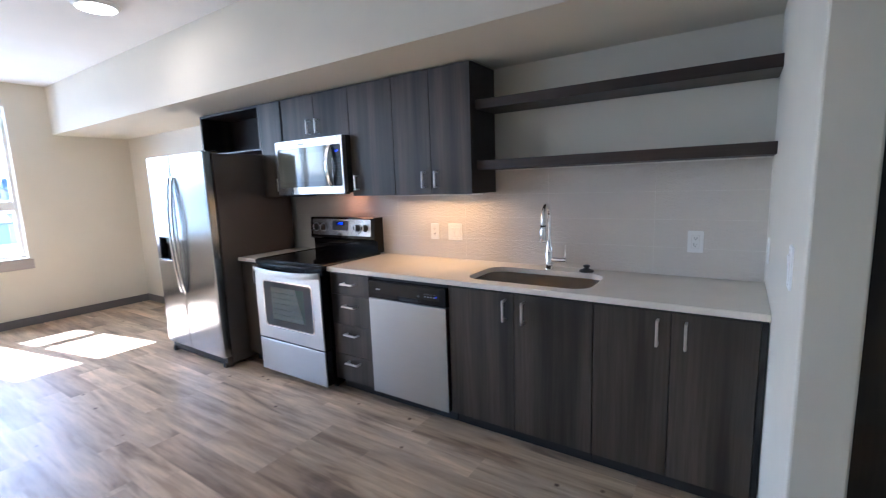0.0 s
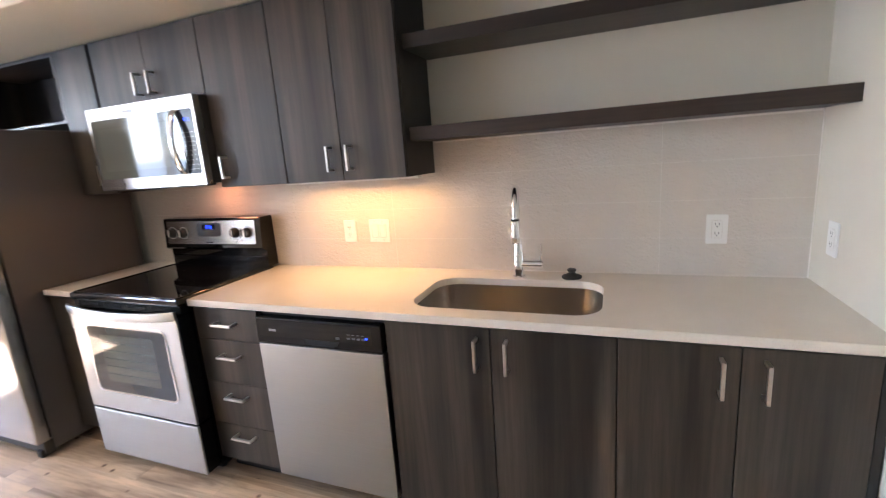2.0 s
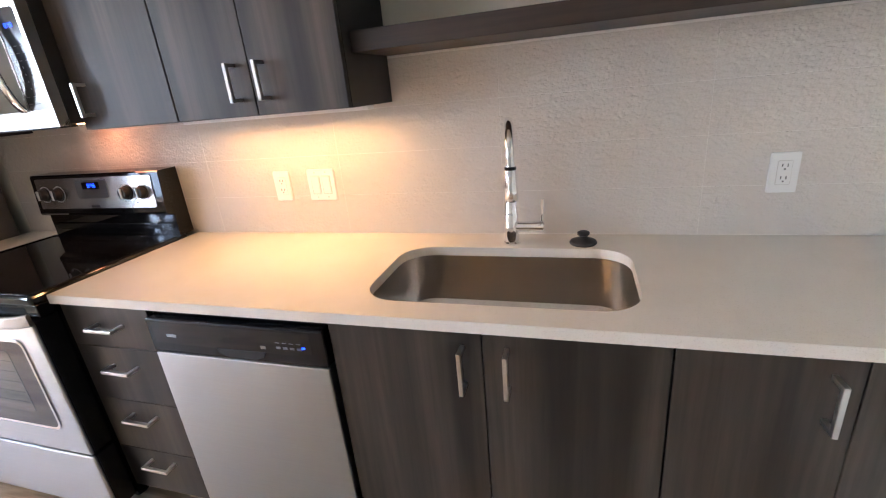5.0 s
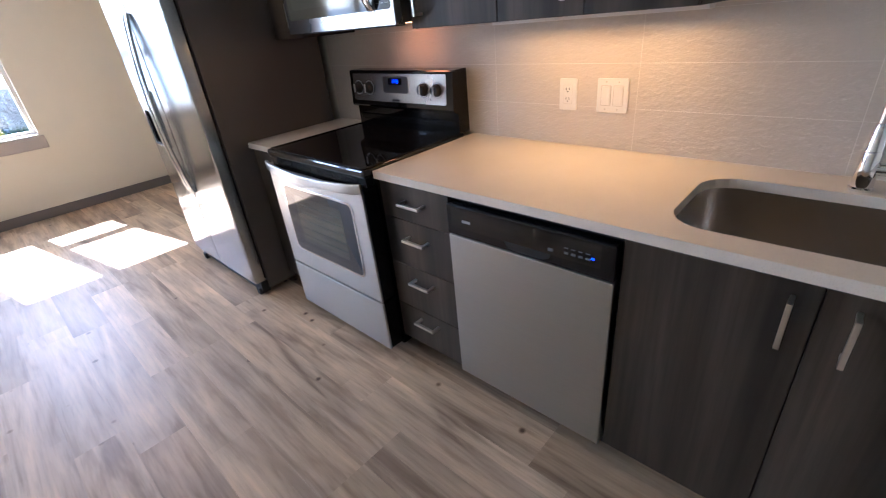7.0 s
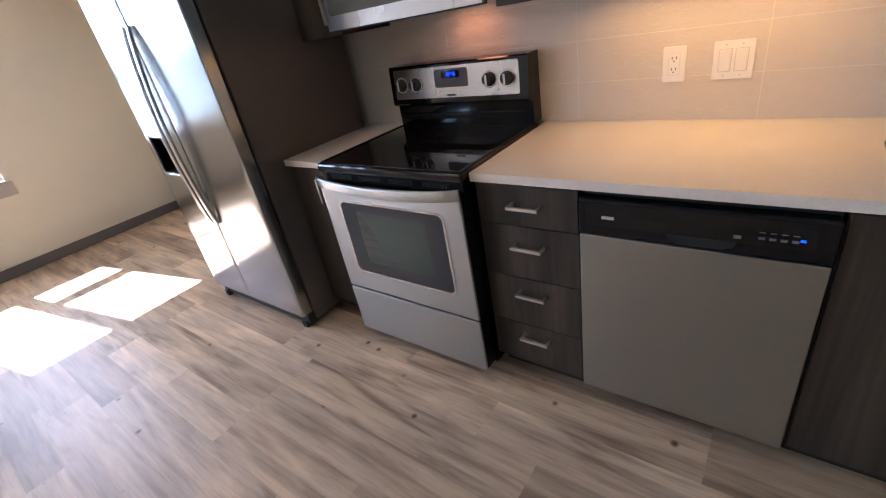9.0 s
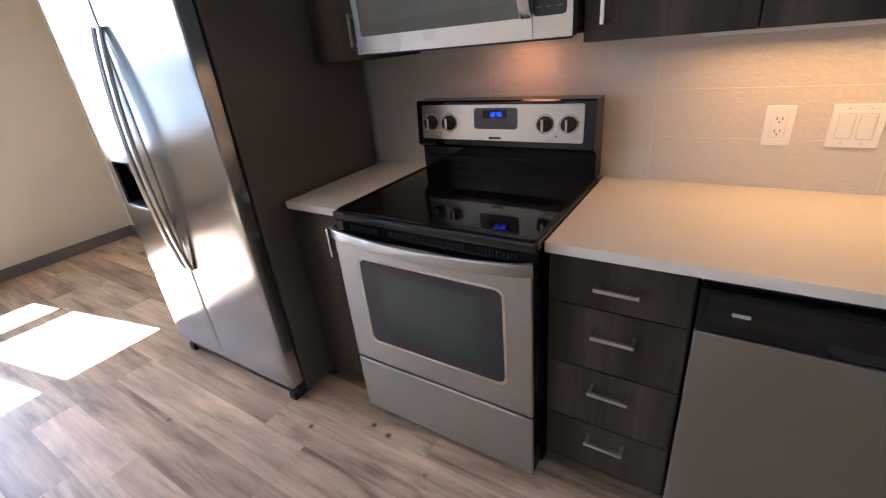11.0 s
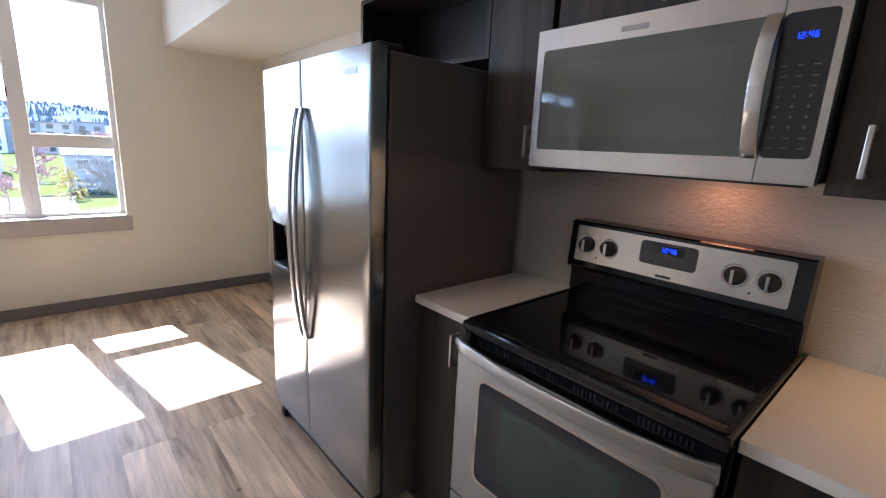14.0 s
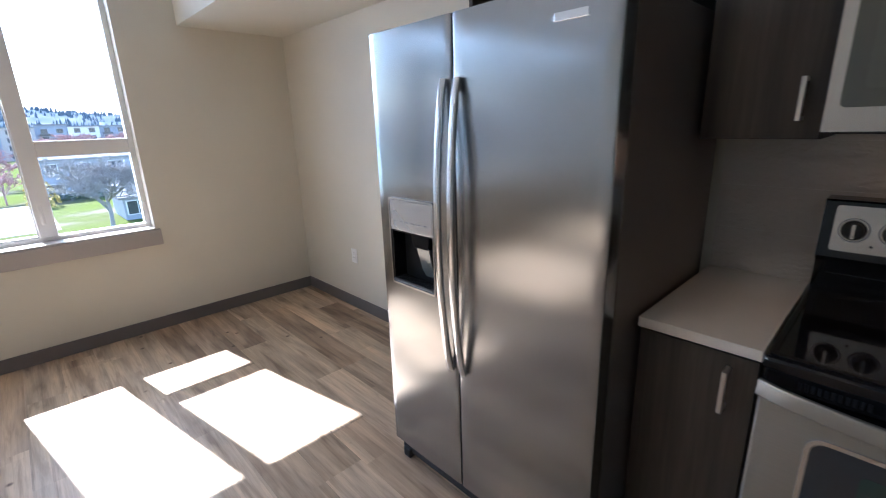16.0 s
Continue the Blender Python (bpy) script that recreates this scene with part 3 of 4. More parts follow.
# backguard
bg = part("backguard", prism([(-0.062, 1.209), (-0.1, 1.209), (-0.105, 1.204), (-0.118, 1.038), (-0.114, 1.03), (-0.085, 1.018), (-0.085, 0.926), (-0.012, 0.926), (-0.012, 1.209)],
                             lambda u, v, d: (d, u, v), GX0 + 0.002, GX1 - 0.01, bevel=0.0), GLASSB, rg, "glossy black backguard")
tilt = lambda cx, cz: (lambda u, v, d: (cx + u, -0.118 + (cz + v - 1.035) * 0.0798 + d, cz + v))
part("control_plate", prism(rrect(0.68, 0.134, 0.008, 3), tilt(-2.888, 1.127), -0.004, 0.001), STEEL, bg, "brushed steel control plate")
part("display_window", prism(rrect(0.182, 0.078, 0.012, 3), tilt(-2.887, 1.143), -0.0065, -0.004), DISPG, bg, "dark grey display window")
part("display", prism(rrect(0.10, 0.03, 0.002, 2), tilt(-2.887, 1.159), -0.0075, -0.0065), GLASSB, bg, "black clock window")
digits = bmesh.new()
for u0, u1, v0, v1 in clock_bars("1246", 0.0085, 0.0165, 0.0019, 0.0125):
    prism([(u0, v0), (u1, v0), (u1, v1), (u0, v1)], tilt(-2.911, 1.151), -0.0085, -0.0075, digits)
part("clock_digits", digits, BLUE, bg, "blue clock digits")
part("badge", prism(rrect(0.05, 0.008, 0.002, 2), tilt(-2.89, 1.07), -0.0046, -0.004), PLASM, bg, "small dark badge")
for kx in (-0.259, 0.234):
    part("indicator", prism(circle(0.0035, 10), tilt(GC + kx, 1.082), -0.0048, -0.004), PLASM, bg, "small dark indicator lens")
for kx in (-0.303, -0.215, 0.19, 0.278):
    part("dial_ring", ring(circle(0.036, 24), circle(0.032, 24), tilt(GC + kx, 1.125), -0.0046, -0.004), GREYP, bg, "pale printed dial ring")
    kn = part("knob", lathe(((0.028, 0), (0.028, 0.006), (0.024, 0.008), (0.0225, 0.024), (0.020, 0.027)), (GC + kx, -0.1165, 1.125), (0, -1, 0.08)), PLASM, bg, "black control knob", True)
    part("pointer", box(GC + kx - 0.004, GC + kx + 0.004, -0.149, -0.142, 1.105, 1.146, 0.001), NICKEL, kn, "silver pointer ridge")
part("vent_step", box(GX0 + 0.03, GX1 - 0.03, -0.093, -0.085, 0.955, 0.985, 0.003), PLASB, bg)
# door, drawer, handle
part("vent_trim", box(GX0 + 0.006, GX1 - 0.006, -0.67, -0.60, 0.85, 0.892, 0.003), PLASB, rg, "black slotted vent trim")
# slots are thin black plates that paint the dark of the openings
for i in range(44):
    vx = GX0 + 0.07 + i * 0.0115 + (i // 11) * 0.042
    part("vent_slot", box(vx, vx + 0.006, -0.6715, -0.669, 0.862, 0.88), GAPM, rg)
part("door_core", box(GX0 + 0.008, GX1 - 0.008, -0.687, -0.617, 0.315, 0.845, 0.003), PLASB, rg, "black enamelled door core")
dr = part("oven_door", box(GX0 + 0.006, GX1 - 0.006, -0.70, -0.687, 0.313, 0.846, 0.005), STEELW, rg, "brushed stainless oven door")
part("window_trim", ring(rrect(0.568, 0.364, 0.034, 5), rrect(0.548, 0.344, 0.026, 5), front(-2.87, 0.597), -0.7035, -0.70), HANDLE, dr, "bright window trim")
part("window_glass", prism(rrect(0.55, 0.346, 0.026, 5), front(-2.87, 0.597), -0.7025, -0.70), DOORGL, dr, "dark grey glass")
part("inner_window", prism(rrect(0.375, 0.25, 0.012, 4), front(-2.87, 0.605), -0.7032, -0.7024), OVENW, dr, "tinted inner window")
for k in range(5):
    part("rack_bar", box(-3.05, -2.69, -0.7036, -0.7032, 0.52 + k * 0.042, 0.5225 + k * 0.042), RACKM, dr, "dim oven rack bar")
hp = [(GX0 + 0.004 + 0.752 * i / 20, -0.704 - 0.032 * math.sin(math.pi * i / 20) ** 0.6 if 0 < i < 20 else -0.70, 0.856 - 0.012 * math.sin(math.pi * i / 20)) for i in range(21)]
part("handle", sweep(hp, rrect(0.042, 0.016, 0.006, 3), side=(0, 0, 1)), STEELW, dr, "bowed brushed steel handle", True)
part("drawer_core", box(GX0 + 0.008, GX1 - 0.008, -0.687, -0.617, 0.047, 0.301, 0.003), PLASB, rg, "black enamelled drawer core")
part("storage_drawer", box(GX0 + 0.006, GX1 - 0.006, -0.70, -0.687, 0.045, 0.303, 0.005), STEELW, rg, "brushed stainless storage drawer")

# ---- fridge ----
KX0, KX1, KM = -4.508, -3.575, -4.095
fr = thing("fridge", ((KX0 + KX1) / 2, -0.45, 0), "stainless side-by-side fridge with dark grey sides and dispenser", "fridge")
part("body", box(KX0 + 0.006, KX1 - 0.006, -0.755, -0.05, 0.03, 1.755, 0.006), FSIDE, fr, "dark grey textured cabinet")
part("gasket", box(KX0 + 0.02, KX1 - 0.02, -0.772, -0.755, 0.10, 1.75), GAPM, fr)


def door_face(x, x0, x1):
    """The y of a door's front at x: it bows out a little and rounds off at its upright edges."""
    e = min(x - x0, x1 - x)
    y = -0.831 - 0.0015 * math.sin(math.pi * (x - x0) / (x1 - x0))
    return y + (0.006 - math.sqrt(max(0, 0.006 ** 2 - (0.006 - e) ** 2)) if e < 0.006 else 0)


def fridge_door(x0, x1, opening=None):
    cuts = [x0 + d for d in (0, 0.0005, 0.0015, 0.003, 0.006)] + [x1 - d for d in (0.006, 0.003, 0.0015, 0.0005, 0)]
    cuts += [x0 + (x1 - x0) * k / 12 for k in range(1, 12)]
    bm = bmesh.new()

    def slab(xa, xb, z0, z1):
        xs = sorted({xa, xb} | {c for c in cuts if xa < c < xb})
        prism([(xb, -0.772), (xa, -0.772)] + [(x, door_face(x, x0, x1)) for x in xs], lambda u, v, d: (u, v, d), z0, z1, bm)

    if opening is None:
        slab(x0, x1, 0.098, 1.765)
    else:
        a, b, c, d = opening
        slab(x0, x1, 0.098, c)
        slab(x0, x1, d, 1.765)
        slab(x0, a, c, d)
        slab(b, x1, c, d)
    return bm


fz = part("freezer_door", fridge_door(KX0, KM - 0.003, (-4.435, -4.205, 0.87, 1.076)), STEELV, fr, "brushed stainless freezer door", True)
rd = part("fridge_door", fridge_door(KM + 0.003, KX1), STEELV, fr, "brushed stainless fridge door", True)
for hx_, door in ((KM - 0.03, fz), (KM + 0.03, rd)):
    pts = []
    for i in range(25):
        s = i / 24
        pts.append((hx_, -0.84 - 0.045 * math.sin(math.pi * s) ** 0.75, 0.602 + 0.985 * s))
    part("handle", sweep(pts, rrect(0.026, 0.017, 0.006, 3), side=(1, 0, 0)), HANDLE, door, "long bowed steel handle", True)
# dispenser
px, pz = -4.32, 1.03
part("dispenser_frame", ring(rrect(0.25, 0.34, 0.012, 4), rrect(0.236, 0.326, 0.008, 4), front(px, pz), -0.8395, -0.829), HANDLE, fz, "bright dispenser surround")
part("dispenser_panel", box(px - 0.117, px + 0.117, -0.8385, -0.83, 1.078, 1.192, 0.002), STEEL, fz, "silver dispenser control panel")
for i in range(6):
    part("dispenser_print", box(px - 0.095 + i * 0.034, px - 0.08 + i * 0.034, -0.8392, -0.8385, 1.112, 1.115), GREYP, fz)
rc = part("dispenser_recess", box(px - 0.115, px + 0.115, -0.776, -0.7725, 0.87, 1.076), GAPM, fz, "black dispenser recess")
for a, b, c, d in ((-0.1152, -0.112, 0.87, 1.076), (0.112, 0.1152, 0.87, 1.076), (-0.112, 0.112, 0.87, 0.874), (-0.112, 0.112, 1.07, 1.076)):
    part("recess_wall", box(px + a, px + b, -0.832, -0.776, c, d), PLASB, rc)
part("dispenser_chute", prism([(-0.05, 0.0), (0.05, 0.0), (0.04, -0.05), (-0.04, -0.05)], front(px + 0.03, 1.07), -0.822, -0.776, bevel=0.004), PLASB, rc)
part("dispenser_paddle", prism([(-0.034, 0.05), (0.034, 0.05), (0.03, -0.05), (0.016, -0.075), (-0.016, -0.075), (-0.03, -0.05)], lambda u, v, d: (px + 0.03 + u, d - v * 0.25, 0.975 + v), -0.80, -0.793, bevel=0.002), MWGLS, rc, "dark grey dispenser paddle")
part("drip_tray", box(px - 0.11, px + 0.11, -0.842, -0.78, 0.874, 0.882, 0.002), PLASM, rc)
for k in range(5):
    part("tray_bar", box(px - 0.10, px + 0.10, -0.836 + k * 0.011, -0.832 + k * 0.011, 0.882, 0.885), PLASB, rc)
part("badge", box(-3.75, -3.66, -0.8335, -0.83, 1.682, 1.702, 0.001), HANDLE, rd, "small bright badge")
part("toe_grille", box(KX0 + 0.012, KX1 - 0.012, -0.80, -0.74, 0.022, 0.09, 0.004), PLASM, fr, "black toe grille")
for fx in (KX0 + 0.05, KX1 - 0.05):
    part("roller", box(fx - 0.022, fx + 0.022, -0.815, -0.74, 0.0, 0.045, 0.006), PLASM, fr)
    part("hinge_cover", box(fx - 0.04, fx + 0.04, -0.80, -0.70, 1.757, 1.779, 0.008), PLASM, fr, "black hinge cover")

# ---- uppers ----
UY, UZ0, UZ1 = -0.325, 1.39, 2.17


def wall_cabinet(x0, x1, z0, doors, label, back=-0.009):
    ob = thing("wall_cabinet", ((x0 + x1) / 2, -0.2, z0), label, "cabinet", "wall cabinets")
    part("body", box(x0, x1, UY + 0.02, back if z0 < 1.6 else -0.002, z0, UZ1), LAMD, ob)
    for a, b, hx_, hz in doors:
        d = front_panel("door", a, b, z0, UZ1, ob, UY)
        pull(d, hx_, hz, 0.108, UY)
    return ob


wall_cabinet(-2.096, -1.49, UZ0, ((-1.792, -1.49, -1.743, 1.432), (-2.096, -1.792, -1.841, 1.432)), "dark grey woodgrain wall cabinet with two doors")
wall_cabinet(-2.502, -2.098, UZ0, ((-2.502, -2.098, -2.442, 1.432),), "dark grey woodgrain wall cabinet beside the microwave")
wall_cabinet(-3.256, -2.504, 1.834, ((-2.87, -2.504, -2.822, 1.868), (-3.256, -2.87, -2.918, 1.868)), "dark woodgrain cabinet above the microwave")
wall_cabinet(-3.558, -3.275, UZ0, ((-3.558, -3.276, -3.322, 1.438),), "narrow dark woodgrain wall cabinet beside the fridge")

ni = thing("open_cabinet", (-4.02, -0.2, 1.83), "open dark woodgrain cabinet niche above the fridge", "cabinet")
part("side", box(-4.49, -4.47, UY, -0.002, 1.795, UZ1, 0.001), LAMV, ni)
part("side", box(-3.58, -3.56, UY, -0.002, 1.795, UZ1, 0.001), LAMV, ni)
part("top", box(-4.469, -3.581, UY, -0.002, UZ1 - 0.02, UZ1, 0.001), LAMH, ni)
part("bottom", box(-4.469, -3.581, UY, -0.002, 1.795, 1.812, 0.001), LAMH, ni)
# back takes the darker carcass laminate, painting in the recess's shade
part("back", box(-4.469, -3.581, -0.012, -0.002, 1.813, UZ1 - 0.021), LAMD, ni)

strip = thing("cabinet_light", (-1.77, -0.2, 1.376), "slim warm light strip under the wall cabinet", "light")
part("housing", box(-2.22, -1.5, -0.19, -0.14, 1.3765, 1.389, 0.002), WHITEP, strip)

def floating_shelf(z):
    sh = thing("floating_shelf", (-0.73, -0.13, z), "thick dark brown woodgrain floating shelf", "shelf", "floating shelves")
    part("board", box(-1.488, -0.001, -0.266, -0.001, z, z + 0.055, 0.0015), LAMH, sh)


floating_shelf(1.535)
floating_shelf(1.896)

# ---- microwave ----
MX0, MX1, MZ0, MZ1 = -3.268, -2.508, 1.412, 1.828
mw = thing("microwave", ((MX0 + MX1) / 2, -0.2, MZ0), "stainless over-the-range microwave with dark glass door", "microwave")
part("body", box(MX0 + 0.004, MX1 - 0.0, -0.365, -0.01, MZ0 + 0.004, MZ1, 0.003), PLASM, mw, "black steel housing")
MS = -2.62
def mw_frame(x0, x1, wx0, wx1, wz0, wz1, r):
    """A flat steel frame round a window with rounded corners."""
    cx, cz = (wx0 + wx1) / 2, (wz0 + wz1) / 2
    hole = rrect(wx1 - wx0, wz1 - wz0, r, 4)
    out = []
    for i, (u, v) in enumerate(hole):
        corner, k = divmod(i, 5)
        ex, ez = (x1 if u > 0 else x0) - cx, (MZ1 if v > 0 else MZ0) - cz
        out.append((ex, ez) if k == 2 else (ex, v) if (k < 2) == (corner % 2 == 0) else (u, ez))
    return ring(out, hole, front(cx, cz), -0.366, -0.402)


fm = part("door", mw_frame(MX0, MS - 0.001, MX0 + 0.026, MS - 0.002, MZ0 + 0.055, MZ1 - 0.06, 0.012), STEEL, mw, "brushed stainless door frame")
part("window", box(MX0 + 0.024, MS - 0.002, -0.4, -0.37, MZ0 + 0.053, MZ1 - 0.058), MWGLS, fm, "dark grey glass window")
part("mesh_screen", prism(rrect(0.50, 0.215, 0.012, 4), front(-2.955, 1.615), -0.4006, -0.4), MWSCR, fm, "lighter mesh screen")
part("control_surround", mw_frame(MS + 0.001, MX1, MS + 0.002, MX1 - 0.016, MZ0 + 0.055, MZ1 - 0.06, 0.012), STEEL, mw, "brushed stainless surround")
part("control_panel", box(MS + 0.002, MX1 - 0.014, -0.4, -0.37, MZ0 + 0.053, MZ1 - 0.058), MWCTL, mw, "dark control panel")
cx0 = (MS + MX1) / 2 - 0.01
dg = bmesh.new()
for u0, u1, v0, v1 in clock_bars("1246", 0.0065, 0.0125, 0.0014, 0.0098):
    box(cx0 - 0.02 + u0, cx0 - 0.02 + u1, -0.4012, -0.4, MZ1 - 0.114 + v0, MZ1 - 0.114 + v1, 0, dg)
part("clock_digits", dg, BLUE, mw, "blue clock digits")
for r_ in range(9):
    for c_ in range(3):
        kw, kh = (0.004, 0.006) if 1 < r_ < 6 else (0.013, 0.002)
        kx, kz = cx0 - 0.028 + c_ * 0.028, MZ0 + 0.076 + r_ * 0.0215
        part("key_print", box(kx - kw / 2, kx + kw / 2, -0.4008, -0.4, kz, kz + kh), KEYP, mw)
hp = [(MS - 0.016, -0.405 - 0.042 * math.sin(math.pi * i / 16) ** 0.7, MZ0 + 0.056 + 0.298 * i / 16) for i in range(17)]
part("handle", sweep(hp, rrect(0.034, 0.012, 0.004, 3), side=(1, 0, 0)), HANDLE, fm, "bowed bright steel handle", True)
part("badge", box(-2.99, -2.915, -0.4032, -0.402, MZ1 - 0.042, MZ1 - 0.028), GREYP, mw, "small grey badge")
part("vent_lip", box(MX0 + 0.02, MX1 - 0.02, -0.39, -0.33, MZ0 - 0.006, MZ0 + 0.004, 0.002), PLASM, mw)
part("lamp_lens", box(-2.83, -2.73, -0.16, -0.1, MZ0 - 0.001, MZ0 + 0.005), WARM, mw, "warm cooktop lamp lens")

# ---- outlets, switches ----


def plate_at(name, label, category, at, axis, kind_, width=0.072, height=0.117):
    """axis 'y': on a wall that faces -y; 'x': on a wall that faces -x."""
    ob = thing(name, at, label, category, "wall plates")
    ax, ay, az = at
    put_ = (lambda u, v, d: (ax + u, ay - d, az + v)) if axis == "y" else (lambda u, v, d: (ax - d, ay - u, az + v))
    part("plate", prism(rrect(width, height, 0.005, 3), put_, 0.0, 0.006, bevel=0.002), WHITEP, ob)
    if kind_ == "outlet":
        part("socket_frame", ring(rrect(0.037, 0.071, 0.003, 2), rrect(0.0342, 0.0682, 0.002, 2), put_, 0.0055, 0.0063), SEAM, ob, "socket surround in a painted shadow tone")
        part("socket_face", prism(rrect(0.034, 0.068, 0.003, 2), put_, 0.006, 0.0078), WHITEP, ob)
        for s in (-1, 1):
            for du in (-0.0065, 0.0065):
                part("slot", prism([(du - 0.0012, s * 0.018 - 0.001), (du + 0.0012, s * 0.018 - 0.001), (du + 0.0012, s * 0.018 + 0.008), (du - 0.0012, s * 0.018 + 0.008)], put_, 0.0078, 0.0082), SLOT, ob)
            part("slot", prism([(u, v + s * 0.018 - 0.007) for u, v in circle(0.0025, 8)], put_, 0.0078, 0.0082), SLOT, ob)
    else:
        for c in ((-0.023, 0.023) if kind_ == "double" else (0.0,)):
            part("rocker_frame", ring([(u + c, v) for u, v in rrect(0.038, 0.072, 0.003, 2)], [(u + c, v) for u, v in rrect(0.034, 0.068, 0.002, 2)], put_, 0.0055, 0.0064), SEAM, ob, "rocker surround in a painted shadow tone")
            part("rocker", prism([(u + c, v) for u, v in rrect(0.033, 0.067, 0.003, 2)], lambda u, v, d: put_(u, v, d + (v * 0.05 if d > 0.007 else 0)), 0.006, 0.0095, bevel=0.002), WHITEP, ob)
            for sv in (-0.048, 0.048):
                part("screw", prism([(u + c, v + sv) for u, v in circle(0.003, 10)], put_, 0.006, 0.0072), SEAM, ob)
    return ob


plate_at("outlet", "white double outlet on the tiled backsplash", "outlet", (-1.997, -0.009, 1.11), "y", "outlet")
plate_at("light_switch", "white double rocker switch on the tiled backsplash", "switch", (-1.821, -0.009, 1.111), "y", "double", 0.116, 0.12)
plate_at("outlet", "white double outlet on the tiled backsplash", "outlet", (-0.31, -0.009, 1.105), "y", "outlet", 0.075)
plate_at("outlet", "white double outlet on the painted partition", "outlet", (0, -0.18, 1.098), "x", "outlet")
plate_at("light_switch", "white rocker switch on the painted partition", "switch", (0, -1.2, 1.2), "x", "single")
plate_at("outlet", "white outlet low on the painted wall", "outlet", (-6.07, 0, 0.454), "y", "outlet")

# ---- ceiling lamp ----
cl = thing("ceiling_light", (-3.76, -1.33, CZ), "round white flush LED ceiling light, switched on", "light")
part("rim", lathe(((0.14, 0.0), (0.14, -0.012), (0.125, -0.028), (0.115, -0.03)), (-3.76, -1.33, CZ)), WHITEP, cl, "", True)
part("diffuser", lathe(((0.116, -0.029), (0.10, -0.034), (0.05, -0.036)), (-3.76, -1.33, CZ)), LED, cl, "glowing diffuser", True)

# ---- hallway door seen past the partition ----
DOORW = wood_laminate("dark_door_wood", (0.012, 0.008, 0.006), (0.035, 0.024, 0.018), (1, 1, 0.06))
hd = thing("door_1", (0.9, -1.2, 0), "dark stained wooden hallway door, closed", "door", kind="structure")
part("leaf", box(0.16, 1.3, -0.95, -0.91, 0.01, 2.1, 0.003), DOORW, hd)

# ---- outside ----
GRASS = mat("lawn", (0.10, 0.16, 0.03), 0.9)
gn = noise_of(GRASS, 0.08, detail=5)
gf = noise_of(GRASS, 3.0, detail=4)
to(GRASS, mix(GRASS, ramp(GRASS, gn.outputs[0], ((0.42, (0.078, 0.098, 0.03)), (0.58, (0.08, 0.092, 0.04)), (0.66, (0.14, 0.13, 0.10)))), ramp(GRASS, gf.outputs[0], ((0.3, (0.7, 0.7, 0.7)), (0.7, (1.2, 1.2, 1.2)))), 0.7, "MULTIPLY"), "Base Color")
GZ = -8.5
structure("ground", box(-3000, 60, -2000, 2000, GZ - 1, GZ), GRASS, "lawns and paths far below the window", "ground")
CONC = painted("pale_concrete", (0.33, 0.32, 0.30), 0.85, 0.1)
structure("pavement", box(-92, -66, -9.5, 0.6, GZ - 0.2, GZ + 0.05, 0.02), CONC, "pale concrete path beside the lawn", "pavement")
SIDING = painted("grey_siding", (0.27, 0.295, 0.335), 0.7, 0.1)
SIDING2 = painted("tan_siding", (0.39, 0.345, 0.315), 0.7, 0.1)
ROOFM = painted("roof_shingle", (0.2, 0.2, 0.205), 0.85, 0.3)
DARKP = mat("dark_window_glass", (0.05, 0.06, 0.07), 0.08)
WHITET = painted("white_trim", (0.62, 0.62, 0.62), 0.6, 0.05)
BARK = mat("pale_bark", (0.24, 0.23, 0.225), 0.9)
rnd = random.Random(11)


def house(name, x0, x1, y0, y1, eave, ridge, wall_m, label, storeys, gap, windows=True):
    """A gabled house whose long face looks towards +x."""
    ob = thing(name, ((x0 + x1) / 2, (y0 + y1) / 2, GZ), label, "house", "houses below the window")
    part("wall", box(x0, x1, y0, y1, GZ, eave), wall_m, ob)
    o = 0.5
    part("roof", prism([(x0 - o, eave - 0.1), (x1 + o, eave - 0.1), (x1 + o, eave + 0.12), ((x0 + x1) / 2, ridge), (x0 - o, eave + 0.12)], lambda u, v, d: (u, d, v), y0 - o, y1 + o), ROOFM, ob, "pale grey shingle roof")
    if windows:
        n = max(1, int((y1 - y0) / gap))
        for k in range(storeys):
            zc = GZ + (eave - GZ) * (k + 0.55) / storeys
            for i in range(n):
                yc = y0 + (y1 - y0) * (i + 0.5) / n
                w = 0.75 if (i + k) % 3 else 1.1
                wd = part("window", box(x1, x1 + 0.05, yc - w - 0.1, yc + w + 0.1, zc - 0.85, zc + 0.85), WHITET, ob, "white framed window")
                for q in (-1, 1):
                    part("window_pane", box(x1 + 0.05, x1 + 0.06, yc + q * w / 2 - w / 2 + 0.05, yc + q * w / 2 + w / 2 - 0.05, zc - 0.75, zc + 0.75), DARKP, wd)
    return ob


house("house", -108, -95, 0.3, 17, -2.3, 0.4, SIDING, "grey two-storey house with a pale roof", 2, 3.4)
house("house", -74, -66, 6.6, 15, -5.9, -3.7, SIDING, "small grey outbuilding with a pale roof", 1, 2.8)
house("house", -150, -134, -34, -10, -2.0, 1.2, SIDING2, "tan two-storey house behind bare trees", 2, 4)
house("house", -155, -138, 26, 52, -2.0, 1.2, SIDING2, "tan two-storey house on the far side", 2, 4)

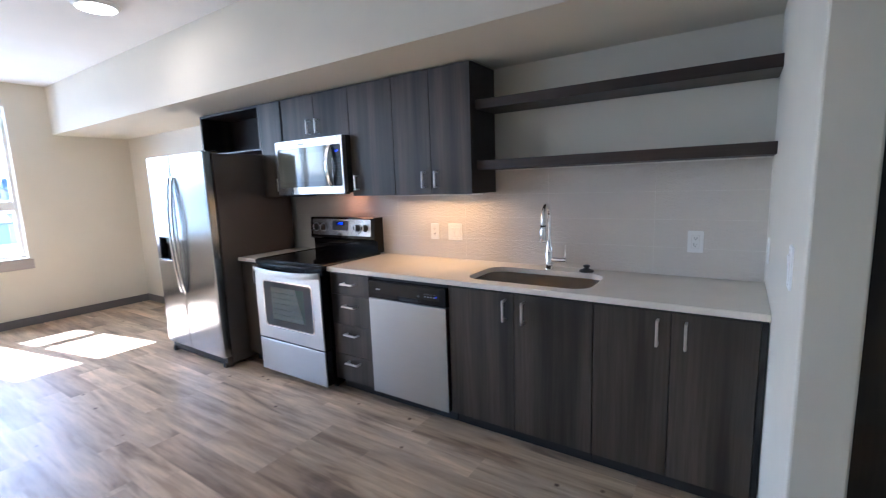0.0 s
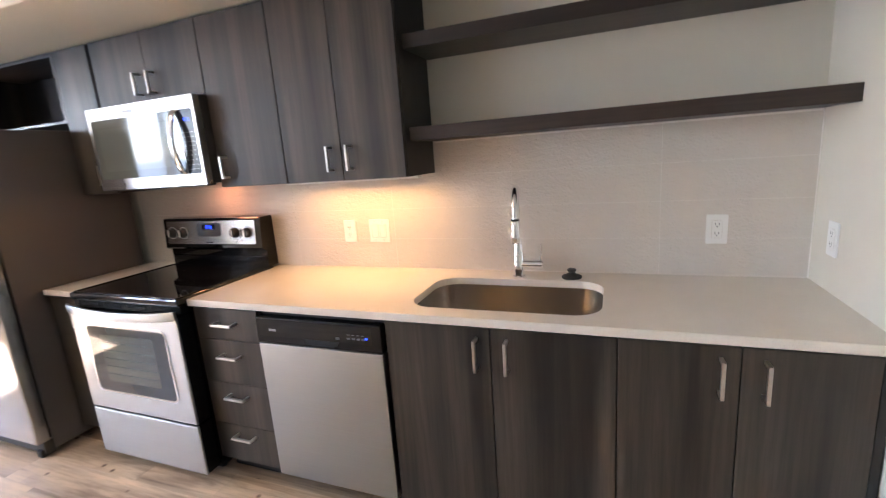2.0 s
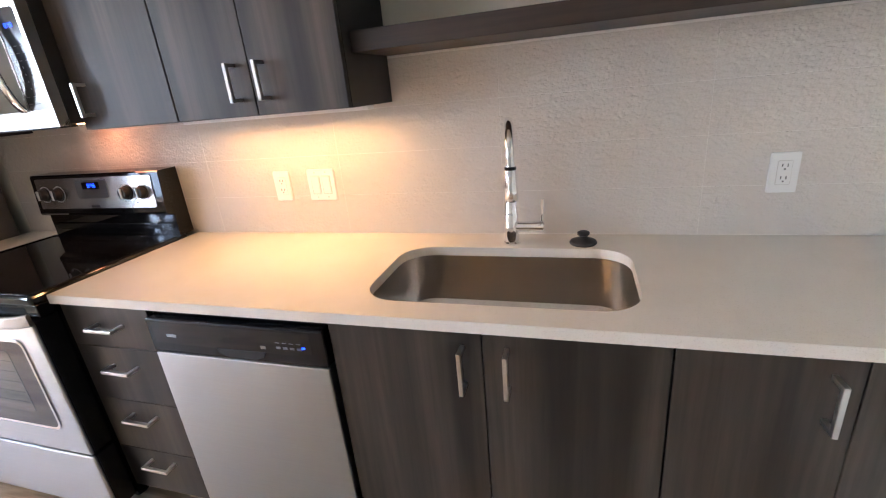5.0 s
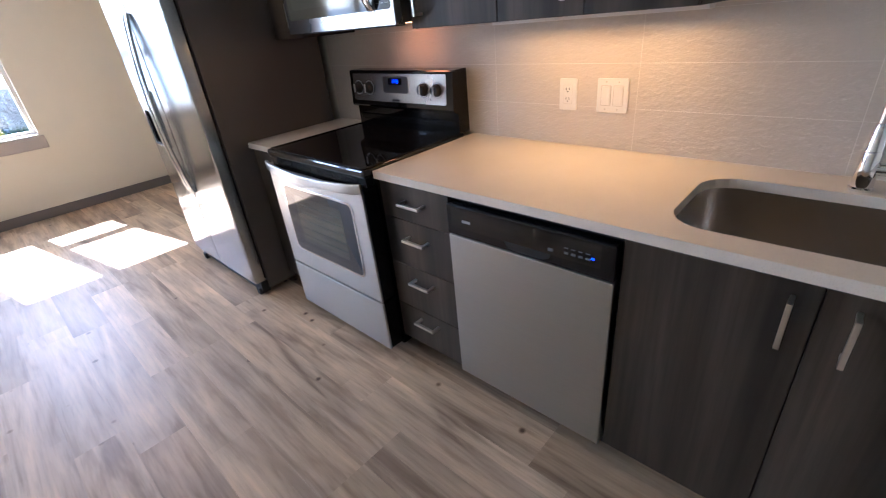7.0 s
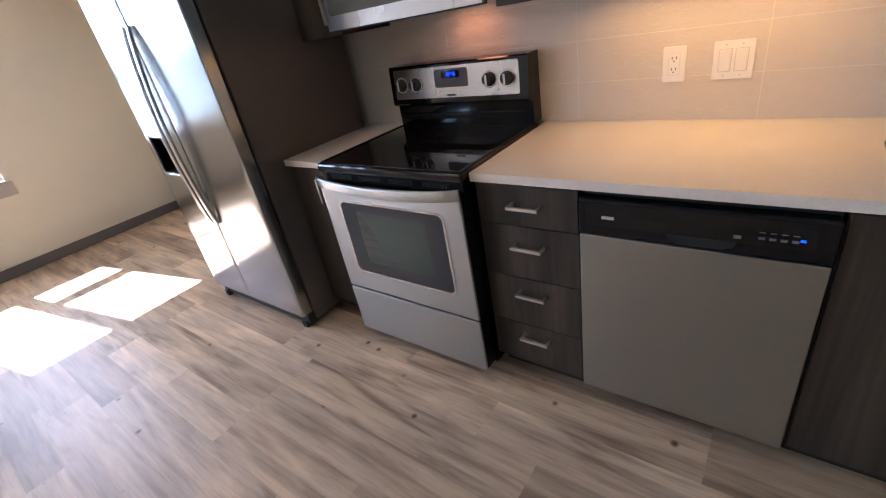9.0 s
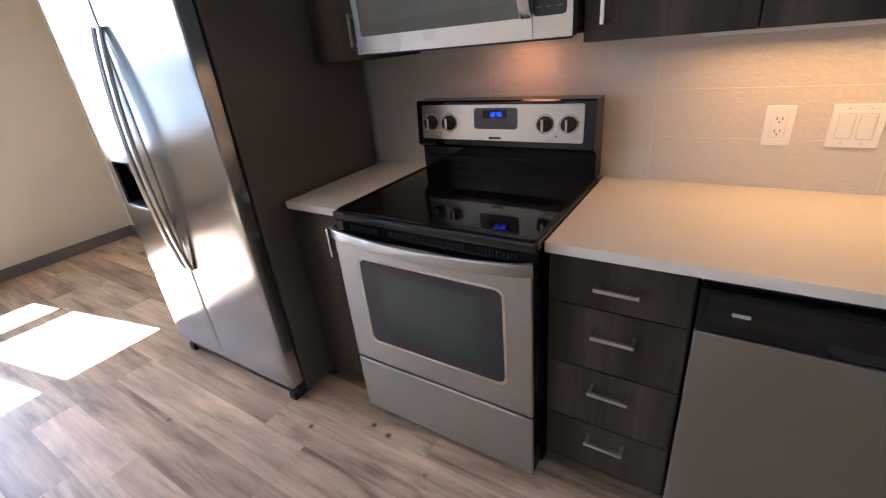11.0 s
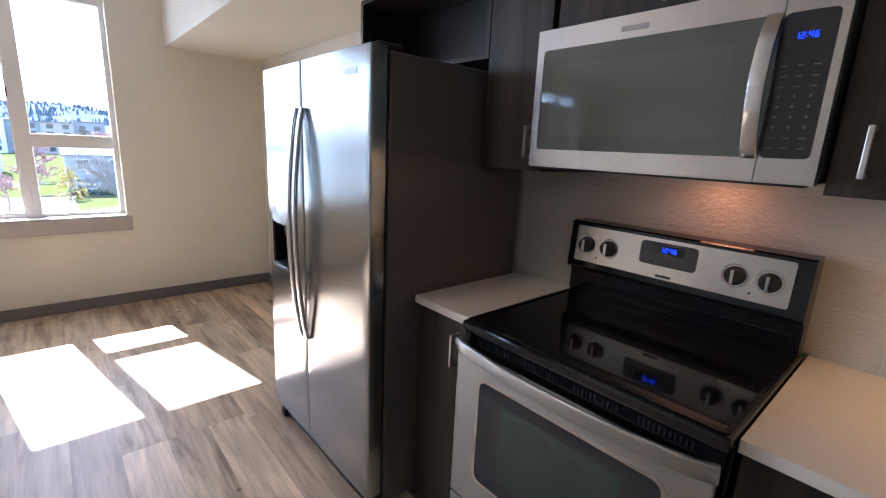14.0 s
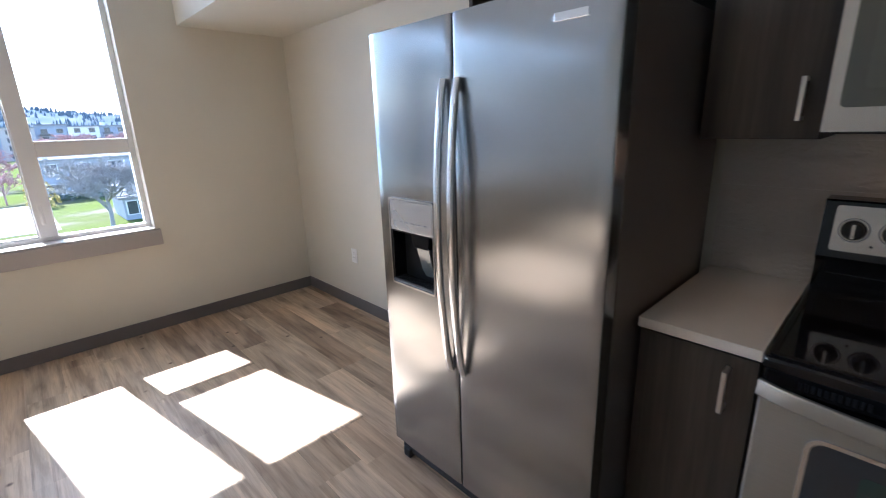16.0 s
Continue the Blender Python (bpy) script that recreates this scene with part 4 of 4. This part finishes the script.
# the long apartment block beyond
ap = thing("apartment_building", (-262, 20, GZ), "long grey and tan apartment block with balconies", "building")
for i in range(14):
    y0 = -58 + i * 11
    deep = 2.2 if i % 2 else 0.0
    part("wall", box(-275, -262 + deep, y0, y0 + 11, GZ, 4.6 + (0.9 if i % 3 == 0 else 0)), SIDING if i % 2 == 0 else (SIDING2 if i % 4 == 1 else WHITET), ap)
    part("roof", box(-275.4, -261.4 + deep, y0 - 0.05, y0 + 11.05, 4.6 + (0.9 if i % 3 == 0 else 0), 5.0 + (0.9 if i % 3 == 0 else 0)), ROOFM, ap)
    for k in range(4):
        z0 = GZ + 3.2 * k + 1.0
        for q in (2.0, 7.2):
            part("window", box(-262 + deep, -261.9 + deep, y0 + q, y0 + q + 2.2, z0, z0 + 1.9), DARKP, ap)
        if i % 2 == 0:
            part("balcony", box(-261.9, -260.6, y0 + 1.4, y0 + 5.0, z0 - 0.9, z0 - 0.1, 0.03), DARKP, ap)

# hills with conifers; distance haze is tinted into their blue-grey colours
HILL = painted("wooded_hill_hazed", (0.10, 0.14, 0.17), 0.95, 0.3)
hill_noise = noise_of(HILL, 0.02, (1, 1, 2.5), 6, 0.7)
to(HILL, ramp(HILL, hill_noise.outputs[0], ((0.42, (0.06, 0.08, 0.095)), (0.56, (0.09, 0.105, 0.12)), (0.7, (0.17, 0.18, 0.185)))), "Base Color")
bm = bmesh.new()
NY, NX = 70, 10
grid_v = []
for i in range(NX):
    row = []
    for j in range(NY):
        yy = -700 + 1600 * j / (NY - 1)
        s_ = i / (NX - 1)
        h_ = 50 * math.sin(s_ * math.pi / 2) * (0.8 + 0.35 * noise.noise((yy * 0.004, s_ * 1.5, 2.0))) + 3 * noise.noise((yy * 0.05, s_ * 9, 0))
        row.append(bm.verts.new((-480 - 480 * s_, yy, GZ + h_ + 1)))
    grid_v.append(row)
for i in range(NX - 1):
    for j in range(NY - 1):
        bm.faces.new((grid_v[i][j], grid_v[i][j + 1], grid_v[i + 1][j + 1], grid_v[i + 1][j]))
for m_ in (HILL, GRASS, CONC, ROOFM):
    m_.node_tree.nodes["Principled BSDF"].inputs["Specular IOR Level"].default_value = 0.0
structure("hillside", bm, HILL, "distant wooded hillside with houses, haze tinted into its colour", "hill")
# conifer green shifted to blue-grey to carry the haze
FIR = painted("far_conifer_hazed", (0.085, 0.115, 0.14), 0.95, 0.2)
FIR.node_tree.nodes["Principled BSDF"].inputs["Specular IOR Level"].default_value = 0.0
bm = bmesh.new()
for i in range(3200):
    s_ = rnd.random() ** 0.7
    yy = rnd.uniform(-200, 420)
    if noise.noise((yy * 0.02, s_ * 6, 7.0)) < -0.18:
        continue
    h_ = 50 * math.sin(s_ * math.pi / 2) * (0.8 + 0.35 * noise.noise((yy * 0.004, s_ * 1.5, 2.0)))
    hh = rnd.uniform(4, 10) * (1 + 0.5 * noise.noise((yy * 0.03, s_, 1.0)))
    c_ = (-480 - 480 * s_, yy, GZ + h_ - 1)
    for low, high, wide in ((0.0, 0.7, 0.25), (0.4, 1.0, 0.16)):
        tip = bm.verts.new((c_[0], c_[1], c_[2] + hh * high))
        base = [bm.verts.new((c_[0] + rnd.uniform(0.6, 1.3) * hh * wide * math.cos(k), c_[1] + rnd.uniform(0.6, 1.3) * hh * wide * math.sin(k), c_[2] + hh * low)) for k in (0, 1.26, 2.51, 3.77, 5.03)]
        for p_, q_ in zip(base, base[1:] + base[:1]):
            bm.faces.new((p_, q_, tip))
tagged(part("conifers", bm, FIR), "conifers covering the distant hill, blue-grey with painted haze", "trees", kind="stuff")
bm = bmesh.new()
for i in range(45):
    s_ = rnd.uniform(0.02, 0.45)
    yy = rnd.uniform(-160, 300)
    h_ = 50 * math.sin(s_ * math.pi / 2) * (0.8 + 0.35 * noise.noise((yy * 0.004, s_ * 1.5, 2.0)))
    w_ = rnd.uniform(4, 9)
    box(-486 - 480 * s_, -478 - 480 * s_, yy, yy + w_, GZ + h_ - 2, GZ + h_ + rnd.uniform(3, 6), 0, bm)
tagged(part("hill_houses", bm, WHITET), "pale houses scattered on the hillside", "houses", kind="stuff")


def bare_tree(at, height, spread, label, material, depth=5, twig=0.03, forks=3, rise=0.6):
    ob = thing("tree", at, label, "tree", "trees below the window")
    trunk, crown = bmesh.new(), bmesh.new()

    def grow(p, way, length, r, level):
        bmx = trunk if level == 0 else crown
        q = p + way * length * 0.5 + Vector((rnd.uniform(-1, 1), rnd.uniform(-1, 1), rnd.uniform(-0.3, 0.6))) * length * 0.06
        e = p + way * length
        rows_ = []
        for c_, rr in ((p, r), (q, r * 0.82), (e, r * 0.62)):
            u = way.orthogonal().normalized()
            v = way.cross(u)
            rows_.append([bmx.verts.new(c_ + (u * math.cos(a) + v * math.sin(a)) * rr) for a in (0, 1.57, 3.14, 4.71)])
        for a_, b_ in zip(rows_, rows_[1:]):
            for i in range(4):
                bmx.faces.new((a_[i], a_[(i + 1) % 4], b_[(i + 1) % 4], b_[i]))
        if level < depth:
            for _ in range(forks if level else 5):
                turn = Vector((rnd.uniform(-1, 1), rnd.uniform(-1, 1), rnd.uniform(-0.35, rise))) * spread
                start = q.lerp(e, rnd.random())
                grow(start, (way * 0.75 + turn).normalized(), length * rnd.uniform(0.55, 0.8), max(r * 0.55, twig), level + 1)

    grow(Vector(at), Vector((0, 0, 1)), height * 0.28, height * 0.02, 0)
    part("trunk", trunk, material, ob)
    part("crown", crown, material, ob)
    return ob


for tx, ty, th in ((-38, -27, 19), (-46, -38, 22), (-52, -30, 18)):
    bare_tree((tx, ty, GZ), th, 0.75, "tall bare tree near the building", BARK, 5, 0.03)
PINKT = mat("budding_twigs", (0.34, 0.21, 0.20), 0.9)
bare_tree((-61, 4.6, GZ), 14.0, 1.05, "bare pale-barked tree in front of the grey house", BARK, 6, 0.026, 4, 0.85)
for tx, ty, th in ((-78, -6, 8), (-84, -9.5, 10), (-72, -13, 9), (-96, -3.6, 9), (-120, -4, 11), (-118, 6, 10), (-90, -18, 11)):
    bare_tree((tx, ty, GZ), th, 0.9, "budding reddish tree below the window", PINKT, 5, 0.06)

for k in range(9):
    bare_tree((-228 - 9 * (k % 3), 8 + 6.5 * k, GZ), 16 + 1.5 * (k % 3), 0.9, "pinkish budding tree before the apartment block", PINKT, 4, 0.15, 5)


def shrub(at, size, colour, label, count=260):
    m = mat("shrub_leaf", colour, 0.85)
    ob = thing("shrub", at, label, "shrub", "shrubs below the window")
    bm = bmesh.new()
    for _ in range(count):
        a, b, r = rnd.uniform(0, 6.28), rnd.uniform(0, 1.57), rnd.uniform(0.55, 1.0)
        c_ = Vector(at) + Vector((math.cos(a) * math.cos(b) * r * size[0], math.sin(a) * math.cos(b) * r * size[1], math.sin(b) * r * size[2]))
        n_ = Vector((rnd.uniform(-1, 1), rnd.uniform(-1, 1), rnd.uniform(-1, 1))).normalized()
        u = n_.orthogonal().normalized() * rnd.uniform(0.08, 0.24)
        v = n_.cross(u) * 1.2
        bm.faces.new([bm.verts.new(c_ + k) for k in (u, v, -u, -v)])
    part("leaves", bm, m, ob)
    part("stem", lathe(((0.12, -0.05), (0.07, size[2] * 0.7)), at, n=6), BARK, ob)
    return ob


shrub((-88, 0.2, GZ), (2.1, 2.1, 4.8), (0.36, 0.28, 0.08), "yellow flowering shrub beside the path", 420)
for k in range(9):
    shrub((-93.5, 0.6 + k * 1.6, GZ), (0.8, 1.0, 1.2), (0.07, 0.11, 0.06), "low green shrub along the house", 120)
for k in range(6):
    shrub((-70 - rnd.uniform(0, 18), -10.5 - k * 2.2, GZ), (1.2, 1.3, 1.6), (0.20, 0.17, 0.10), "dry brownish shrub by the path", 140)

# ---- tile pieces ----
bs = structure("tile_backsplash", box(-3.563, -0.0015, -0.0078, -0.0005, TOP, 1.53), GROUT, "glossy embossed off-white tile backsplash", "backsplash")
cols = [-0.0015, -0.513, -1.123, -1.733, -2.343, -2.953, -3.563]
for i in range(4):
    z0 = TOP + 0.0015 + i * 0.153
    for a, b in zip(cols, cols[1:]):
        t_ = part("tile", box(b + 0.0006, a - 0.0006, -0.0088, -0.0075, z0, z0 + 0.1518, 0.0005, seg=1), TILE, bs)

structure("tile_trim", box(-1.487, -0.002, -0.0115, -0.0002, 1.5275, 1.5345, 0.001), GROUT, "thin white trim along the top of the tiles", "trim")
structure("corner_caulk", box(-0.004, -0.0004, -0.0125, -0.009, TOP, 1.5275), GROUT, "thin white caulk line in the tiled corner", "trim")

# ---- floor planks ----
PW, PL = 0.182, 1.22
rng = random.Random(4)
made_planks = {}


def plank_mesh(length):
    key = round(length, 3)
    if key not in made_planks:
        bm = box(0, length - 0.0003, 0, PW - 0.0003, -0.006, 0)
        bmesh.ops.recalc_face_normals(bm, faces=bm.faces)
        me = bpy.data.meshes.new("plank")
        bm.to_mesh(me)
        bm.free()
        me.materials.append(PLANK)
        made_planks[key] = me
    return made_planks[key]


y = -0.061
while y > BY - PW:
    x = WX - rng.choice((0.15, 0.4, 0.65, 0.9, 1.1))
    while x < RX:
        x0, x1 = max(x, WX - 0.1), min(x + PL, RX + 0.1)      # cut to the walls
        p = new("plank", plank_mesh(x1 - x0))
        p.location = (x0, y, 0)
        p.parent = floor
        x += PL
    y -= PW
